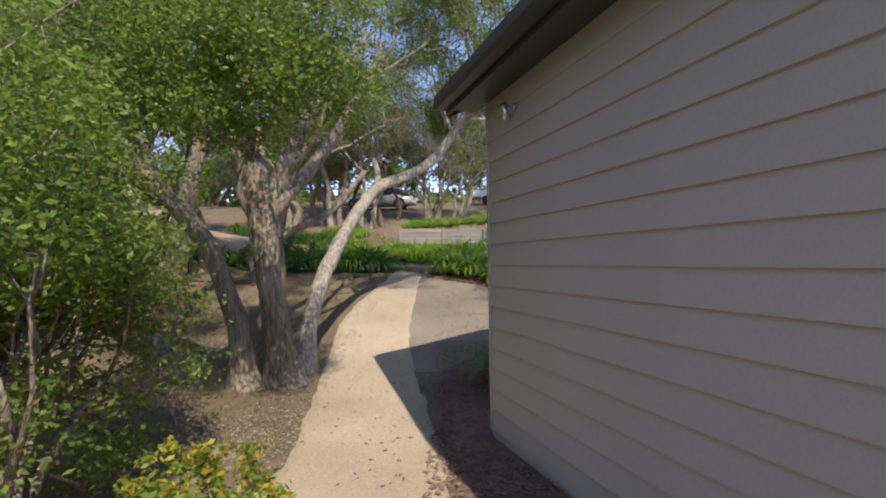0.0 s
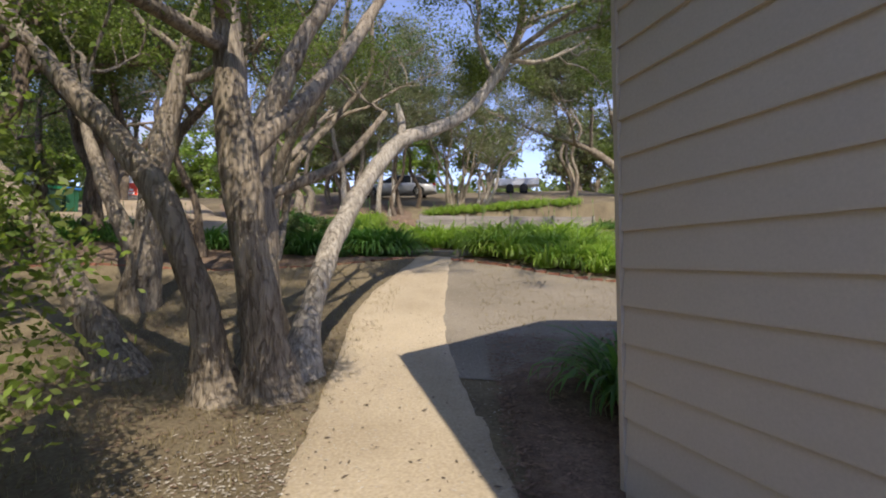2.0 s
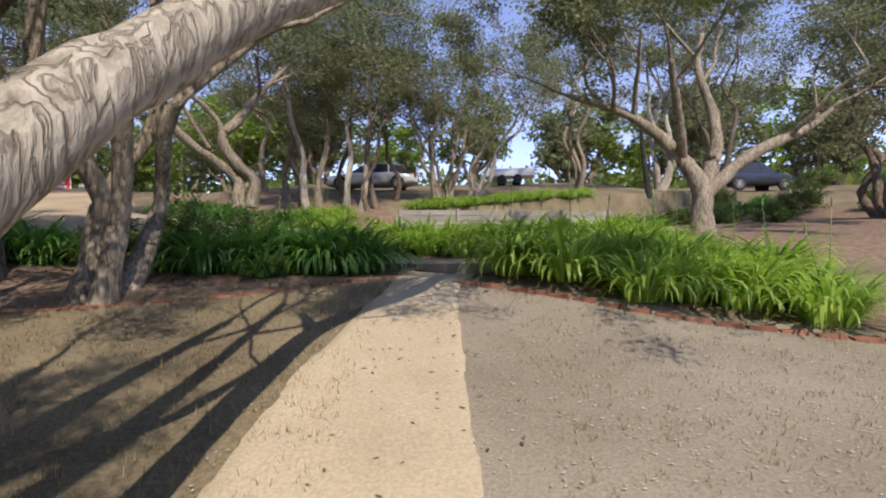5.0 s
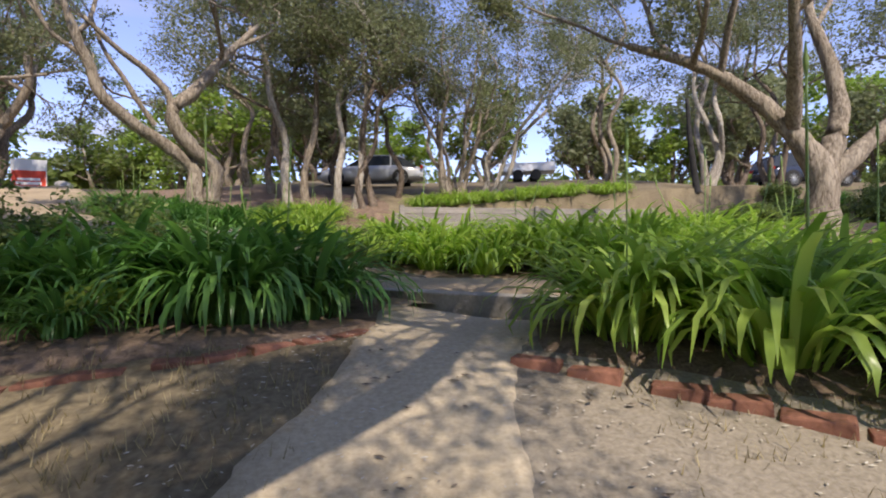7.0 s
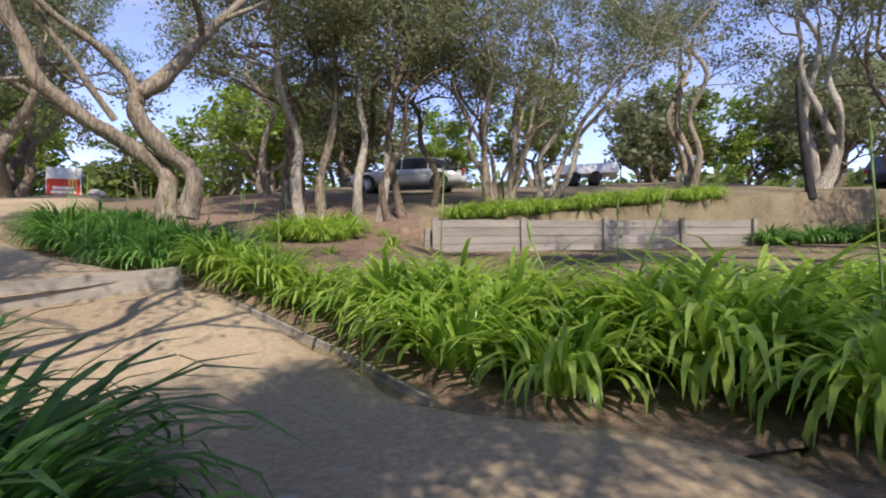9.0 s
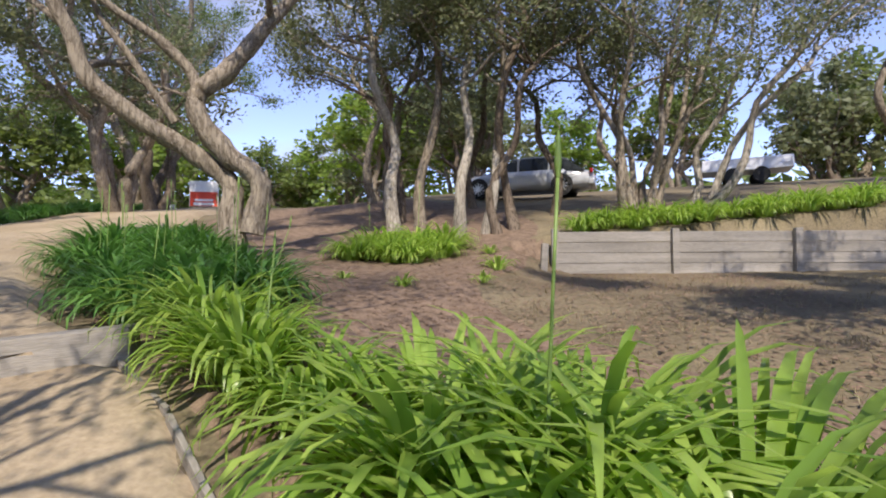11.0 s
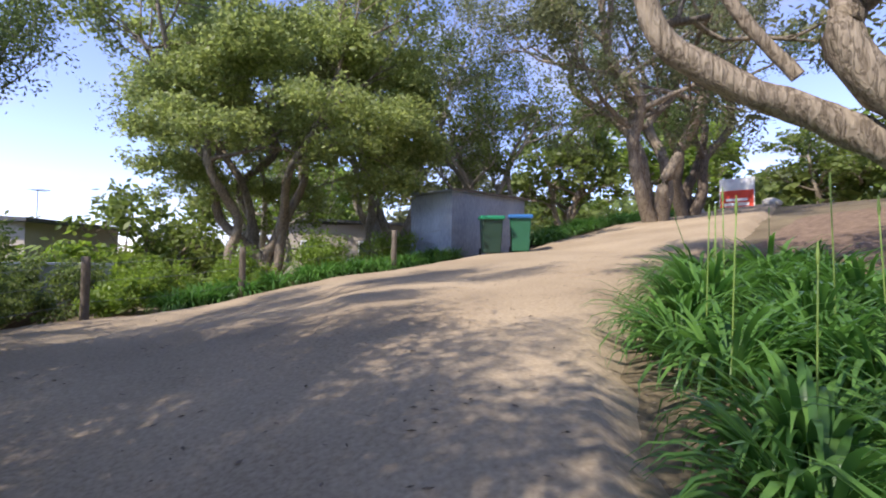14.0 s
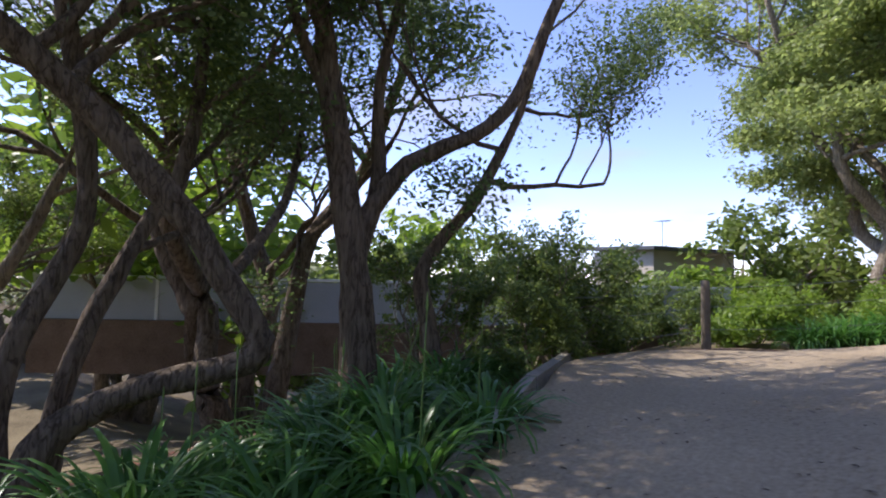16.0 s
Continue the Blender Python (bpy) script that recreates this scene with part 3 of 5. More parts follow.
def timber(name, a, b, wide, high, top, label, category="step", mat=None):
    m, n, t = along(a, b)
    ob = part(name, box((n, wide, high), (0, 0, -high / 2), 0.012), mat or M_KERB, m=pose(m.x, m.y, top, 0, 0, t))
    return tagged(ob, label, category)


timber("step", (-1.62, 15.2), (0.12, 13.48), 0.24, 0.22, 1.52, "weathered grey timber sleeper step across the path")
ka, kb = (-4.0, 18.4), (-6.2, 16.72)
km, kn, kt = along(ka, kb)
kz0, kz1 = hz(*ka) + 0.2, hz(*kb) + 0.2
kerb = part("step", box((kn, 0.26, 0.42), (0, 0, -0.21), 0.012), M_SLEEPER, m=pose(km.x, km.y, (kz0 + kz1) / 2, 0, -math.degrees(math.atan2(kz1 - kz0, kn)), kt))
tagged(kerb, "grey timber sleeper step up to the driveway", "step")
for a, b in (((-6.25, 16.68), (-7.3, 15.25)), ((-7.35, 15.18), (-9.6, 14.25)), ((-9.65, 14.23), (-11.75, 13.35))):
    z0, z1 = hz(*a) + 0.23, hz(*b) + 0.23
    m, n, t = along(a, b)
    ob = part("edging_board", box((n, 0.12, 0.26), (0, 0, -0.13), 0.012), M_KERB, m=pose(m.x, m.y, (z0 + z1) / 2, 0, -math.degrees(math.atan2(z1 - z0, n)), t))
    tagged(ob, "grey timber sleeper edging the driveway", "edging", "driveway edging")
for a, b in (((-1.17, 16.28), (-2.0, 17.2)), ((-2.03, 17.22), (-3.1, 17.85)), ((-3.13, 17.87), (-4.25, 18.4))):
    m, n, t = along(a, b)
    z0, z1 = hz(*a), hz(*b)
    ob = part("edging_board", box((n, 0.03, 0.12), (0, 0, -0.03), 0.004), M_SLEEPER, m=pose(m.x, m.y, (z0 + z1) / 2 + 0.015, 0, -math.degrees(math.atan2(z1 - z0, n)), t))
    tagged(ob, "thin weathered board edging the gravel path", "edging", "path edging")

wall_a, wall_b = Vector((-2.35, 25.93)), Vector((6.3, 28.65))
wd = (wall_b - wall_a).normalized()
wt = math.degrees(math.atan2(wd.y, wd.x))
retaining = thing("retaining_wall", pose(wall_a.x, wall_a.y, 2.55, 0, 0, wt), "low retaining wall of weathered grey timber sleepers", "retaining wall")
n_bay = 4
bay = (wall_b - wall_a).length / n_bay
for i in range(n_bay):
    for j in range(4):
        part("sleeper", box((bay - 0.02, 0.075, 0.197), (bay * (i + 0.5), 0.05 + 0.006 * ((i + j) % 3), 0.1 + 0.203 * j), 0.01), M_SLEEPER, retaining)
for i in range(n_bay + 1):
    part("post", box((0.13, 0.1, 1.0), (bay * i, -0.04, 0.36), 0.012), M_SLEEPER, retaining)
lowpost = part("garden_stake", box((0.12, 0.1, 0.55), (0, 0, 0.2), 0.012), M_SLEEPER, m=pose(-2.45, 25.2, hz(-2.45, 25.2), 0, 4, 20))
tagged(lowpost, "short weathered timber stake at the wall's end", "post")

# red brick edging of the front bed
edge_line = smooth_line([(-0.48, 12.72, 0, 0), (0.05, 12.45, 0, 0), (1.1, 11.84, 0, 0), (2.3, 11.44, 0, 0), (3.65, 11.2, 0, 0)], 0.235)
edging = thing("brick_edging", Matrix(), "row of red brick pavers edging the planted bed", "edging")
brick_me = bpy.data.meshes.new("brick")
bb = box((0.222, 0.11, 0.09), (0, 0, 0), 0.008)
bb.to_mesh(brick_me)
bb.free()
brick_me.materials.append(M_BRICK)
rb = np.random.default_rng(4)
left_line = smooth_line([(-8.6, 11.3, 0, 0), (-5.6, 11.6, 0, 0), (-4.2, 12.1, 0, 0), (-2.5, 12.7, 0, 0), (-1.8, 13.0, 0, 0), (-1.3, 13.6, 0, 0)], 0.235)
for line in (edge_line, left_line):
    for p, q in zip(line, line[1:]):
        part("brick", brick_me, M_BRICK, edging, m=pose(p.x, p.y + rb.normal(0, 0.006), hz(p.x, p.y) - (0.028 if line is left_line else 0.006), rb.normal(0, 3), rb.normal(0, 2), math.degrees(math.atan2(q.y - p.y, q.x - p.x)) + rb.normal(0, 3)))
timber("step", (3.7, 11.85), (4.25, 11.7), 0.3, 0.16, hz(4.0, 11.8) + 0.14, "short timber sleeper at the end of the bed")


# ---- agapanthus ----
def strap_clump(seed, leaves, high, spread, mat):
    rng = np.random.default_rng(seed)
    fans = [([], []) for _ in range(3)]
    for _ in range(leaves):
        t, r0 = rng.random() * 6.283, rng.random() ** 0.7 * spread * 0.28
        n = high * rng.uniform(0.7, 1.25)
        lean = rng.uniform(0.25, 1.4)
        verts, faces = fans[min(2, int(t / 2.0944))]
        w = rng.uniform(0.015, 0.025)
        ct, st = math.cos(t), math.sin(t)
        p, a = Vector((ct * r0, st * r0, 0.0)), math.pi / 2 - lean * 0.45
        side = Vector((-st, ct, 0))
        twist = rng.normal(0, 0.25)
        k = len(verts)
        for i in range(7):
            s = i / 6
            ww = w * (0.55 + 0.9 * s) if s < 0.5 else w * max(0.05, 1.0 - ((s - 0.5) / 0.5) ** 2.2)
            mid = p + Vector((0, 0, -0.25 * ww))
            verts += [p + side * ww, mid, p - side * ww]
            a -= (0.10 + 0.50 * lean * s + 0.22 * s * s)
            side = (side + Vector((ct, st, 0)) * twist * 0.12).normalized()
            p = p + Vector((ct * math.cos(a), st * math.cos(a), math.sin(a))) * n / 6
            if p.z < 0.02:
                p.z = 0.02
        for i in range(6):
            b = k + i * 3
            faces += [(b, b + 1, b + 4, b + 3), (b + 1, b + 2, b + 5, b + 4)]
    return [mesh_of("leaf_fan", v, f, mat, True) for v, f in fans]


def stalk_mesh(seed, high):
    rng = np.random.default_rng(seed)
    a, b = rng.normal(0, 0.09, 2)
    line = smooth_line([(0, 0, 0, 0.007), (a * 0.4, b * 0.4, high * 0.5, 0.006), (a, b, high, 0.005)], 0.2)
    verts, faces = [], []
    tube(verts, faces, line, 6)
    bud = [(a, b, high - 0.01, 0.006), (a, b, high + 0.03, 0.011), (a * 1.03, b * 1.03, high + 0.07, 0.008), (a * 1.05, b * 1.05, high + 0.12, 0.002)]
    tube(verts, faces, smooth_line(bud, 0.02), 7)
    return mesh_of("flower_stalk", verts, faces, M_STALK, True)


CLUMPS = {
    "bright": [strap_clump(s, 150, 0.74, 0.8, M_AGA) for s in (1, 2, 3)],
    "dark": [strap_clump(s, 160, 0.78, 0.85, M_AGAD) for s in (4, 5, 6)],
    "small": [strap_clump(s, 40, 0.42, 0.5, M_AGA) for s in (7, 8)],
}
STALKS = [stalk_mesh(s, h) for s, h in ((1, 1.0), (2, 1.15), (3, 0.9), (4, 1.25))]
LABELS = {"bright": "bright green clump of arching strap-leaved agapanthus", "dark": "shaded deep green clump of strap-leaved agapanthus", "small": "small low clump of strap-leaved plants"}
arng = np.random.default_rng(11)


def agapanthus(x, y, sort="bright", size=1.0, stalks=0, group="agapanthus bed", up=0.02):
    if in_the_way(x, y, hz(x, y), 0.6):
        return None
    ob = thing("agapanthus", pose(x, y, hz(x, y) + up, 0, 0, arng.uniform(0, 360)), LABELS[sort], "plant", group)
    ob.scale = (size,) * 3
    meshes = CLUMPS[sort]
    for me in meshes[int(arng.integers(len(meshes)))]:
        part("leaf_fan", me, None, ob)
    for _ in range(stalks):
        part("flower_stalk", STALKS[int(arng.integers(len(STALKS)))], None, ob, m=pose(*arng.normal(0, 0.1, 2), 0, 0, 0, arng.uniform(0, 360)))
    return ob


def bed(line, rows, gap, apart_by, sort, group, size=(0.8, 1.1), stalks=0.25, up=0.02, dark=None):
    """Clumps in uneven rows along a line."""
    pts = smooth_line([(*p, 0, 0) for p in line], gap)
    for i in range(len(pts) - 1):
        d = (pts[i + 1].xyz - pts[i].xyz).normalized()
        s = Vector((-d.y, d.x, 0))
        for r in range(rows):
            q = pts[i].xyz + s * (r * apart_by) + Vector((*arng.normal(0, 0.09, 2), 0)) + d * gap * 0.5 * (r % 2)
            kind = sort if not (dark and dark(q.x, q.y)) else "dark"
            agapanthus(q.x, q.y, kind, arng.uniform(*size), int(arng.random() < stalks) + int(arng.random() < stalks * 0.4), group, up)


bed([(0.05, 12.95), (1.1, 12.3), (2.3, 11.9), (3.5, 11.7)], 5, 0.52, 0.62, "bright", "clumps behind the brick edging", stalks=0.15)
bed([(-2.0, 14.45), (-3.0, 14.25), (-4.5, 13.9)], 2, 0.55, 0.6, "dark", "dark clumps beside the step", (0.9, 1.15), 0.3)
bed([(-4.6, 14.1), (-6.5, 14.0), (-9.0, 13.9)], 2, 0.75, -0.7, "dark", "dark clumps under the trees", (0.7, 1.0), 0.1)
bed([(3.4, 16.9), (1.4, 16.7), (-0.2, 16.45)], 2, 0.5, -0.55, "bright", "clumps in the middle bed", (1.05, 1.3), 0.35)
bed([(-0.45, 16.55), (-1.25, 17.35), (-2.2, 18.2)], 2, 0.5, -0.5, "bright", "clumps in the middle bed", (0.95, 1.2), 0.3)
bed([(-3.2, 18.5), (-4.3, 18.95)], 1, 0.5, -0.55, "bright", "clumps beside the driveway", (0.65, 0.85), 0.3)
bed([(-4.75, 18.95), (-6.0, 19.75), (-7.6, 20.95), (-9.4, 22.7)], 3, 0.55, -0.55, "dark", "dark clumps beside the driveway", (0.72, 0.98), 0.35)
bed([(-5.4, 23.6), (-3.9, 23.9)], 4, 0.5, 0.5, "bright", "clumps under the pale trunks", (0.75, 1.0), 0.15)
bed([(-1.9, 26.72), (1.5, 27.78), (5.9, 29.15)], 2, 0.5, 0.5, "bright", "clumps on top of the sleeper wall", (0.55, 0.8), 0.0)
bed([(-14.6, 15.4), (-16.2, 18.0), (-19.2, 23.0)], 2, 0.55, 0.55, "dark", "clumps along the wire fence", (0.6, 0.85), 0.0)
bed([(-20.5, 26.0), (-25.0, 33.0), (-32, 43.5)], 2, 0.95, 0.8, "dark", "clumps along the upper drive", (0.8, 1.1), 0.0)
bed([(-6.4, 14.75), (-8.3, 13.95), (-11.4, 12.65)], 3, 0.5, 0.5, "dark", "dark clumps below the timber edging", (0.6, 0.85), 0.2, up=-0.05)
for x, y, s in ((-2.9, 23.6, 0.8), (-3.4, 25.0, 0.6), (-2.75, 22.2, 0.5), (-3.4, 21.2, 0.5), (-4.5, 21.8, 0.4)):
    agapanthus(x, y, "small", s, 0, "stray tufts in the bark litter")
agapanthus(0.95, 6.3, "dark", 0.95, 2, "dark clump at the house corner")
agapanthus(1.25, 5.9, "dark", 0.8, 0, "dark clump at the house corner")
agapanthus(0.12, 3.55, "small", 0.75, 0, "tuft at the foot of the wall")
strip("path", [(4.3, 11.75), (6.4, 11.5), (12, 10.8)], [(4.3, 12.7), (6.4, 12.5), (12, 11.8)], 0.02, M_PATH, "side arm of the pale gravel path")
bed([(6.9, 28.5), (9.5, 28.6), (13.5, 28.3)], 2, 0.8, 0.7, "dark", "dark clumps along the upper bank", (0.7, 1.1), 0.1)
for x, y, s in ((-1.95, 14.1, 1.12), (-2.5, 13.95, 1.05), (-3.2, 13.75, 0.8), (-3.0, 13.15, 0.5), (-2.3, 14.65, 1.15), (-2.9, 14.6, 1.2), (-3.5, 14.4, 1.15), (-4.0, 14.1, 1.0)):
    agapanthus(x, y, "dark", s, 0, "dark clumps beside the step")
agapanthus(0.3, 13.15, "bright", 1.05, 0, "clumps behind the brick edging")
strip("mulch_bed", [(5.6, 16.5), (9.0, 16.5), (14, 16.5)], [(6.8, 28.2), (9.5, 28.4), (14, 28.2)], 0.03, M_MULCH, "leaf litter under the trees on the bank", wide=16)
bed([(3.2, 16.15), (1.6, 16.05), (0.35, 15.95)], 1, 0.5, -0.5, "bright", "clumps in the middle bed", (0.95, 1.2), 0.3)
for x, y, s in ((-2.5, 18.15, 0.8), (-3.0, 18.25, 0.85), (-3.67, 18.7, 0.9)):
    agapanthus(x, y, "bright", s, int(s > 0.84), "clumps beside the driveway")


# ---- trees near the path ----
def up_from(x, y, dz=-0.15):
    return (x, y, hz(x, y) + dz)


g = hz(-2.0, 6.2)
crng = np.random.default_rng(5)
canopy = [(-2.9 + 2.3 * u, 3.7 + 1.2 * v, 2.75 + 0.25 * abs(2 * u - 1) + 1.3 * w) for u, v, w in crng.random((230, 3)) if noise.noise(Vector((u * 4, v * 3, w * 4))) > -0.15]
tree("old paperbark with several gnarled trunks beside the path",
     [[(-1.98, 6.52, g - 0.15, 0.40), (-1.99, 6.5, g + 0.1, 0.26), (-2.03, 6.46, g + 0.45, 0.18), (-2.1, 6.42, 1.25, 0.155), (-2.18, 6.38, 2.1, 0.145), (-2.27, 6.35, 2.9, 0.13), (-2.35, 6.45, 4.2, 0.10), (-2.2, 6.75, 5.2, 0.06)],
      [(-2.2, 7.05, g - 0.15, 0.36), (-2.32, 7.2, g + 0.5, 0.20), (-2.4, 7.3, 1.5, 0.17), (-2.38, 7.35, 2.6, 0.14), (-2.0, 7.6, 3.8, 0.09), (-1.40, 8.15, 5.0, 0.05)],
      [(-2.4, 6.4, g - 0.15, 0.32), (-2.42, 6.38, g + 0.15, 0.2), (-2.45, 6.35, g + 0.45, 0.145), (-2.57, 6.3, 1.24, 0.12), (-2.85, 6.3, 1.9, 0.105), (-3.25, 6.3, 2.43, 0.1), (-3.7, 6.35, 2.9, 0.085), (-4.5, 6.6, 3.7, 0.06)],
      [(-2.18, 6.38, 2.2, 0.09), (-1.65, 7.35, 3.3, 0.085), (-1.30, 8.05, 4.3, 0.06), (-1.00, 8.55, 5.2, 0.04)],
      [(-2.4, 7.3, 1.65, 0.08), (-2.5, 7.8, 2.05, 0.068), (-2.25, 8.1, 2.25, 0.062), (-1.75, 8.3, 2.55, 0.055), (-1.3, 8.6, 3.2, 0.035)]],
     [(0, 0.62, (-0.3, -1, 0.25), 1.7), (0, 0.66, (0.45, -1, 0.2), 1.6), (0, 0.72, (0.1, -1, 0.35), 1.7), (0, 0.8, (-0.6, -0.8, 0.3), 1.3), (0, 0.9, (0.5, -0.6, 0.5), 1.3), (0, 1.0, (0, 0.5, 1), 1.3), (1, 0.9, (0.8, 0.3, 0.3), 1.3), (1, 1.0, (0.4, 0.5, 0.6), 1.4), (2, 0.85, (-0.3, -1, 0.1), 1.3), (2, 1.0, (-0.7, -0.3, 0.3), 1.4), (2, 0.7, (-0.5, 0.8, 0.6), 1.3), (3, 0.8, (1, 0.0, 0.2), 1.2), (3, 1.0, (0.3, 0.5, 0.5), 1.3), (4, 1.0, (-0.4, 0.5, 0.6), 1.3)],
     72000, 0.042, M_LEAF, M_BARK, 21, spread=0.42, sides=18, rough=0.30, more=(52000, M_LEAFB, "bright young leaves"), extra=canopy)
# extra leaf spots, mostly above the view, added to shade the path and yard
shade_overhang = [(0.2 + 2.6 * u, 8.5 + 2.0 * v, 4.7 + 1.0 * w) for u, v, w in crng.random((50, 3)) if noise.noise(Vector((u * 5, v * 4, w * 2 + 9))) > 0.0]
tree("leaning paperbark trunk bowed over the path",
     [[(-1.93, 6.95, hz(-2, 6.95) - 0.15, 0.29), (-1.88, 7.2, 0.75, 0.13), (-1.75, 7.7, 1.55, 0.112), (-1.5, 8.6, 2.4, 0.105), (-1.2, 9.5, 3.05, 0.108), (-0.75, 10.0, 3.33, 0.10), (-0.2, 10.3, 3.72, 0.09), (0.35, 10.6, 4.5, 0.085), (0.75, 10.9, 5.3, 0.06)],
      [(-1.2, 9.5, 3.05, 0.07), (-1.22, 9.6, 3.35, 0.055), (-1.28, 9.62, 3.62, 0.035)]],
     [(0, 0.8, (0.5, 0.5, 0.6), 1.5), (0, 0.85, (-0.6, 0.2, 0.8), 1.5), (0, 0.9, (0.8, -0.4, 0.5), 1.5), (0, 0.95, (0.2, 0.9, 0.4), 1.6), (0, 1.0, (0.6, 0.1, 0.7), 1.6), (0, 1.0, (-0.3, -0.6, 0.7), 1.5), (0, 0.9, (0.9, 0.5, 0.2), 1.7), (0, 0.92, (0.8, -0.9, 0.35), 2.1), (0, 0.97, (0.3, -1, 0.4), 2.1), (0, 1.0, (1, -0.6, 0.3), 2.2), (0, 0.94, (0.1, -0.9, 0.6), 1.8)],
     72000, 0.06, M_LEAF, M_BARKP, 22, spread=0.5, sides=18, rough=0.2, extra=shade_overhang)
tree("gnarled paperbark leaning away from the path",
     [[(-3.7, 7.05, hz(-3.7, 7.05) - 0.15, 0.32), (-3.9, 7.08, 0.62, 0.17), (-4.23, 7.1, 1.13, 0.14), (-4.6, 7.15, 1.7, 0.125), (-5.3, 7.3, 2.4, 0.11), (-6.0, 7.5, 3.2, 0.07)],
      [(-4.95, 9.25, hz(-4.95, 9.25) - 0.1, 0.3), (-4.8, 9.2, 1.6, 0.19), (-4.68, 9.2, 2.58, 0.17), (-4.4, 9.2, 3.65, 0.13), (-4.2, 9.3, 4.8, 0.07)],
      [(-4.85, 9.2, 1.2, 0.12), (-5.5, 9.5, 2.2, 0.12), (-6.1, 9.8, 3.3, 0.08), (-6.5, 10.0, 4.4, 0.05)]],
     [(0, 0.9, (-0.5, -0.8, 0.4), 1.4), (0, 1.0, (-0.8, 0.1, 0.4), 1.5), (1, 0.8, (0.7, 0.4, 0.3), 1.5), (1, 1.0, (0.3, 0.3, 0.9), 1.5), (2, 0.9, (-0.7, 0.5, 0.3), 1.5), (2, 1.0, (-0.3, 0.2, 0.9), 1.5), (1, 0.9, (-0.6, -0.6, 0.4), 1.5)],
     40000, 0.06, M_LEAF, M_BARK, 23, spread=0.5, sides=14, rough=0.28)

# leafy shrub at the start, hanging towards the path
def shrub(label, x, y, high, wide, count, size, mats, seed, stems=9, bark=None, category="shrub", low=0.2, spread=0.0):
    rng = np.random.default_rng(seed)
    z = hz(x, y)
    ob = thing("shrub", pose(x, y, z), label, category)
    verts, faces, tips = [], [], []
    for i in range(stems):
        t = rng.random() * 6.283
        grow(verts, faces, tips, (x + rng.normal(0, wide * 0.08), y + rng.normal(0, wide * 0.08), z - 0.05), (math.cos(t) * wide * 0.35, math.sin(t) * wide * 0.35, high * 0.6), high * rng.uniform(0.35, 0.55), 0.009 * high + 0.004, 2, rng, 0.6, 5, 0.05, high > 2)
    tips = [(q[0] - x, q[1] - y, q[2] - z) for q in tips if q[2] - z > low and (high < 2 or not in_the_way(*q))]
    verts = [v - Vector((x, y, z)) for v in verts]
    part("stem", mesh_of("stem", verts, faces, bark or M_BARK, True), None, ob)
    for mat, share, lab in mats:
        part("foliage", leaves_mesh("foliage", tips, int(count * share), spread or 0.16 * wide, size, mat, rng, 0.8), None, ob, lab)
    return ob


shrub("leafy tea tree shrub with bright green tips beside the path", -2.05, 2.5, 3.0, 1.1, 58000, 0.04, ((M_LEAFB, 0.6, "bright green leaves"), (M_LEAF, 0.4, "dull green leaves")), 31, 14, low=0.15, spread=0.3)
shrub("leafy tea tree shrub with bright green tips beside the path", -2.9, 3.2, 3.2, 1.3, 34000, 0.045, ((M_LEAFB, 0.4, "bright green leaves"), (M_LEAF, 0.6, "dull green leaves")), 32, 11, low=0.3, spread=0.35)
shrub("low straggling shrub with yellowing leaves", -1.15, 2.5, 0.75, 0.55, 6000, 0.04, ((M_YELLOW, 0.45, "yellowing leaves"), (M_LEAFB, 0.55, "green leaves")), 33, 7, low=0.1)

# spreading tree behind the front bed
b0 = hz(5.35, 18.95)
tree("spreading tea tree with a broad flat crown behind the bed",
     [[(5.35, 18.95, b0 - 0.1, 0.33), (5.33, 18.95, b0 + 0.6, 0.24), (5.35, 19.00, b0 + 1.2, 0.22), (5.02, 19.17, b0 + 1.9, 0.17), (4.36, 19.39, b0 + 2.7, 0.13), (3.48, 19.39, b0 + 3.2, 0.10), (2.38, 19.50, b0 + 3.6, 0.06)],
      [(5.35, 19.00, b0 + 1.1, 0.18), (5.79, 19.17, b0 + 2.0, 0.16), (5.90, 19.39, b0 + 3.0, 0.13), (5.68, 19.61, b0 + 4.2, 0.08), (5.90, 19.83, b0 + 5.2, 0.05)],
      [(5.46, 19.00, b0 + 1.0, 0.16), (6.23, 19.06, b0 + 1.7, 0.15), (7.11, 19.17, b0 + 2.2, 0.13), (8.10, 19.28, b0 + 2.6, 0.09), (9.09, 19.50, b0 + 3.3, 0.05)],
      [(5.02, 19.17, b0 + 1.9, 0.12), (4.58, 18.40, b0 + 2.8, 0.1), (4.14, 17.74, b0 + 3.8, 0.06)]],
     [(i, f, w, 2.0) for i, f, w in ((0, 0.7, (-0.3, -0.5, 0.8)), (0, 0.85, (-0.2, 0.7, 0.6)), (0, 1.0, (-0.9, 0, 0.3)), (0, 0.8, (-0.5, -0.8, 0.1)), (1, 0.7, (0.6, 0.5, 0.6)), (1, 0.85, (-0.7, 0.2, 0.6)), (1, 1.0, (0.3, 0.2, 0.9)), (2, 0.6, (0.3, -0.7, 0.7)), (2, 0.8, (0.3, 0.6, 0.7)), (2, 1.0, (0.9, 0, 0.5)), (3, 0.8, (0.3, -0.8, 0.5)), (3, 1.0, (-0.3, -0.5, 0.7)))],
     64000, 0.085, M_LEAFD, M_BARK, 24, spread=0.6, sides=12, rough=0.25, flat=0.5)

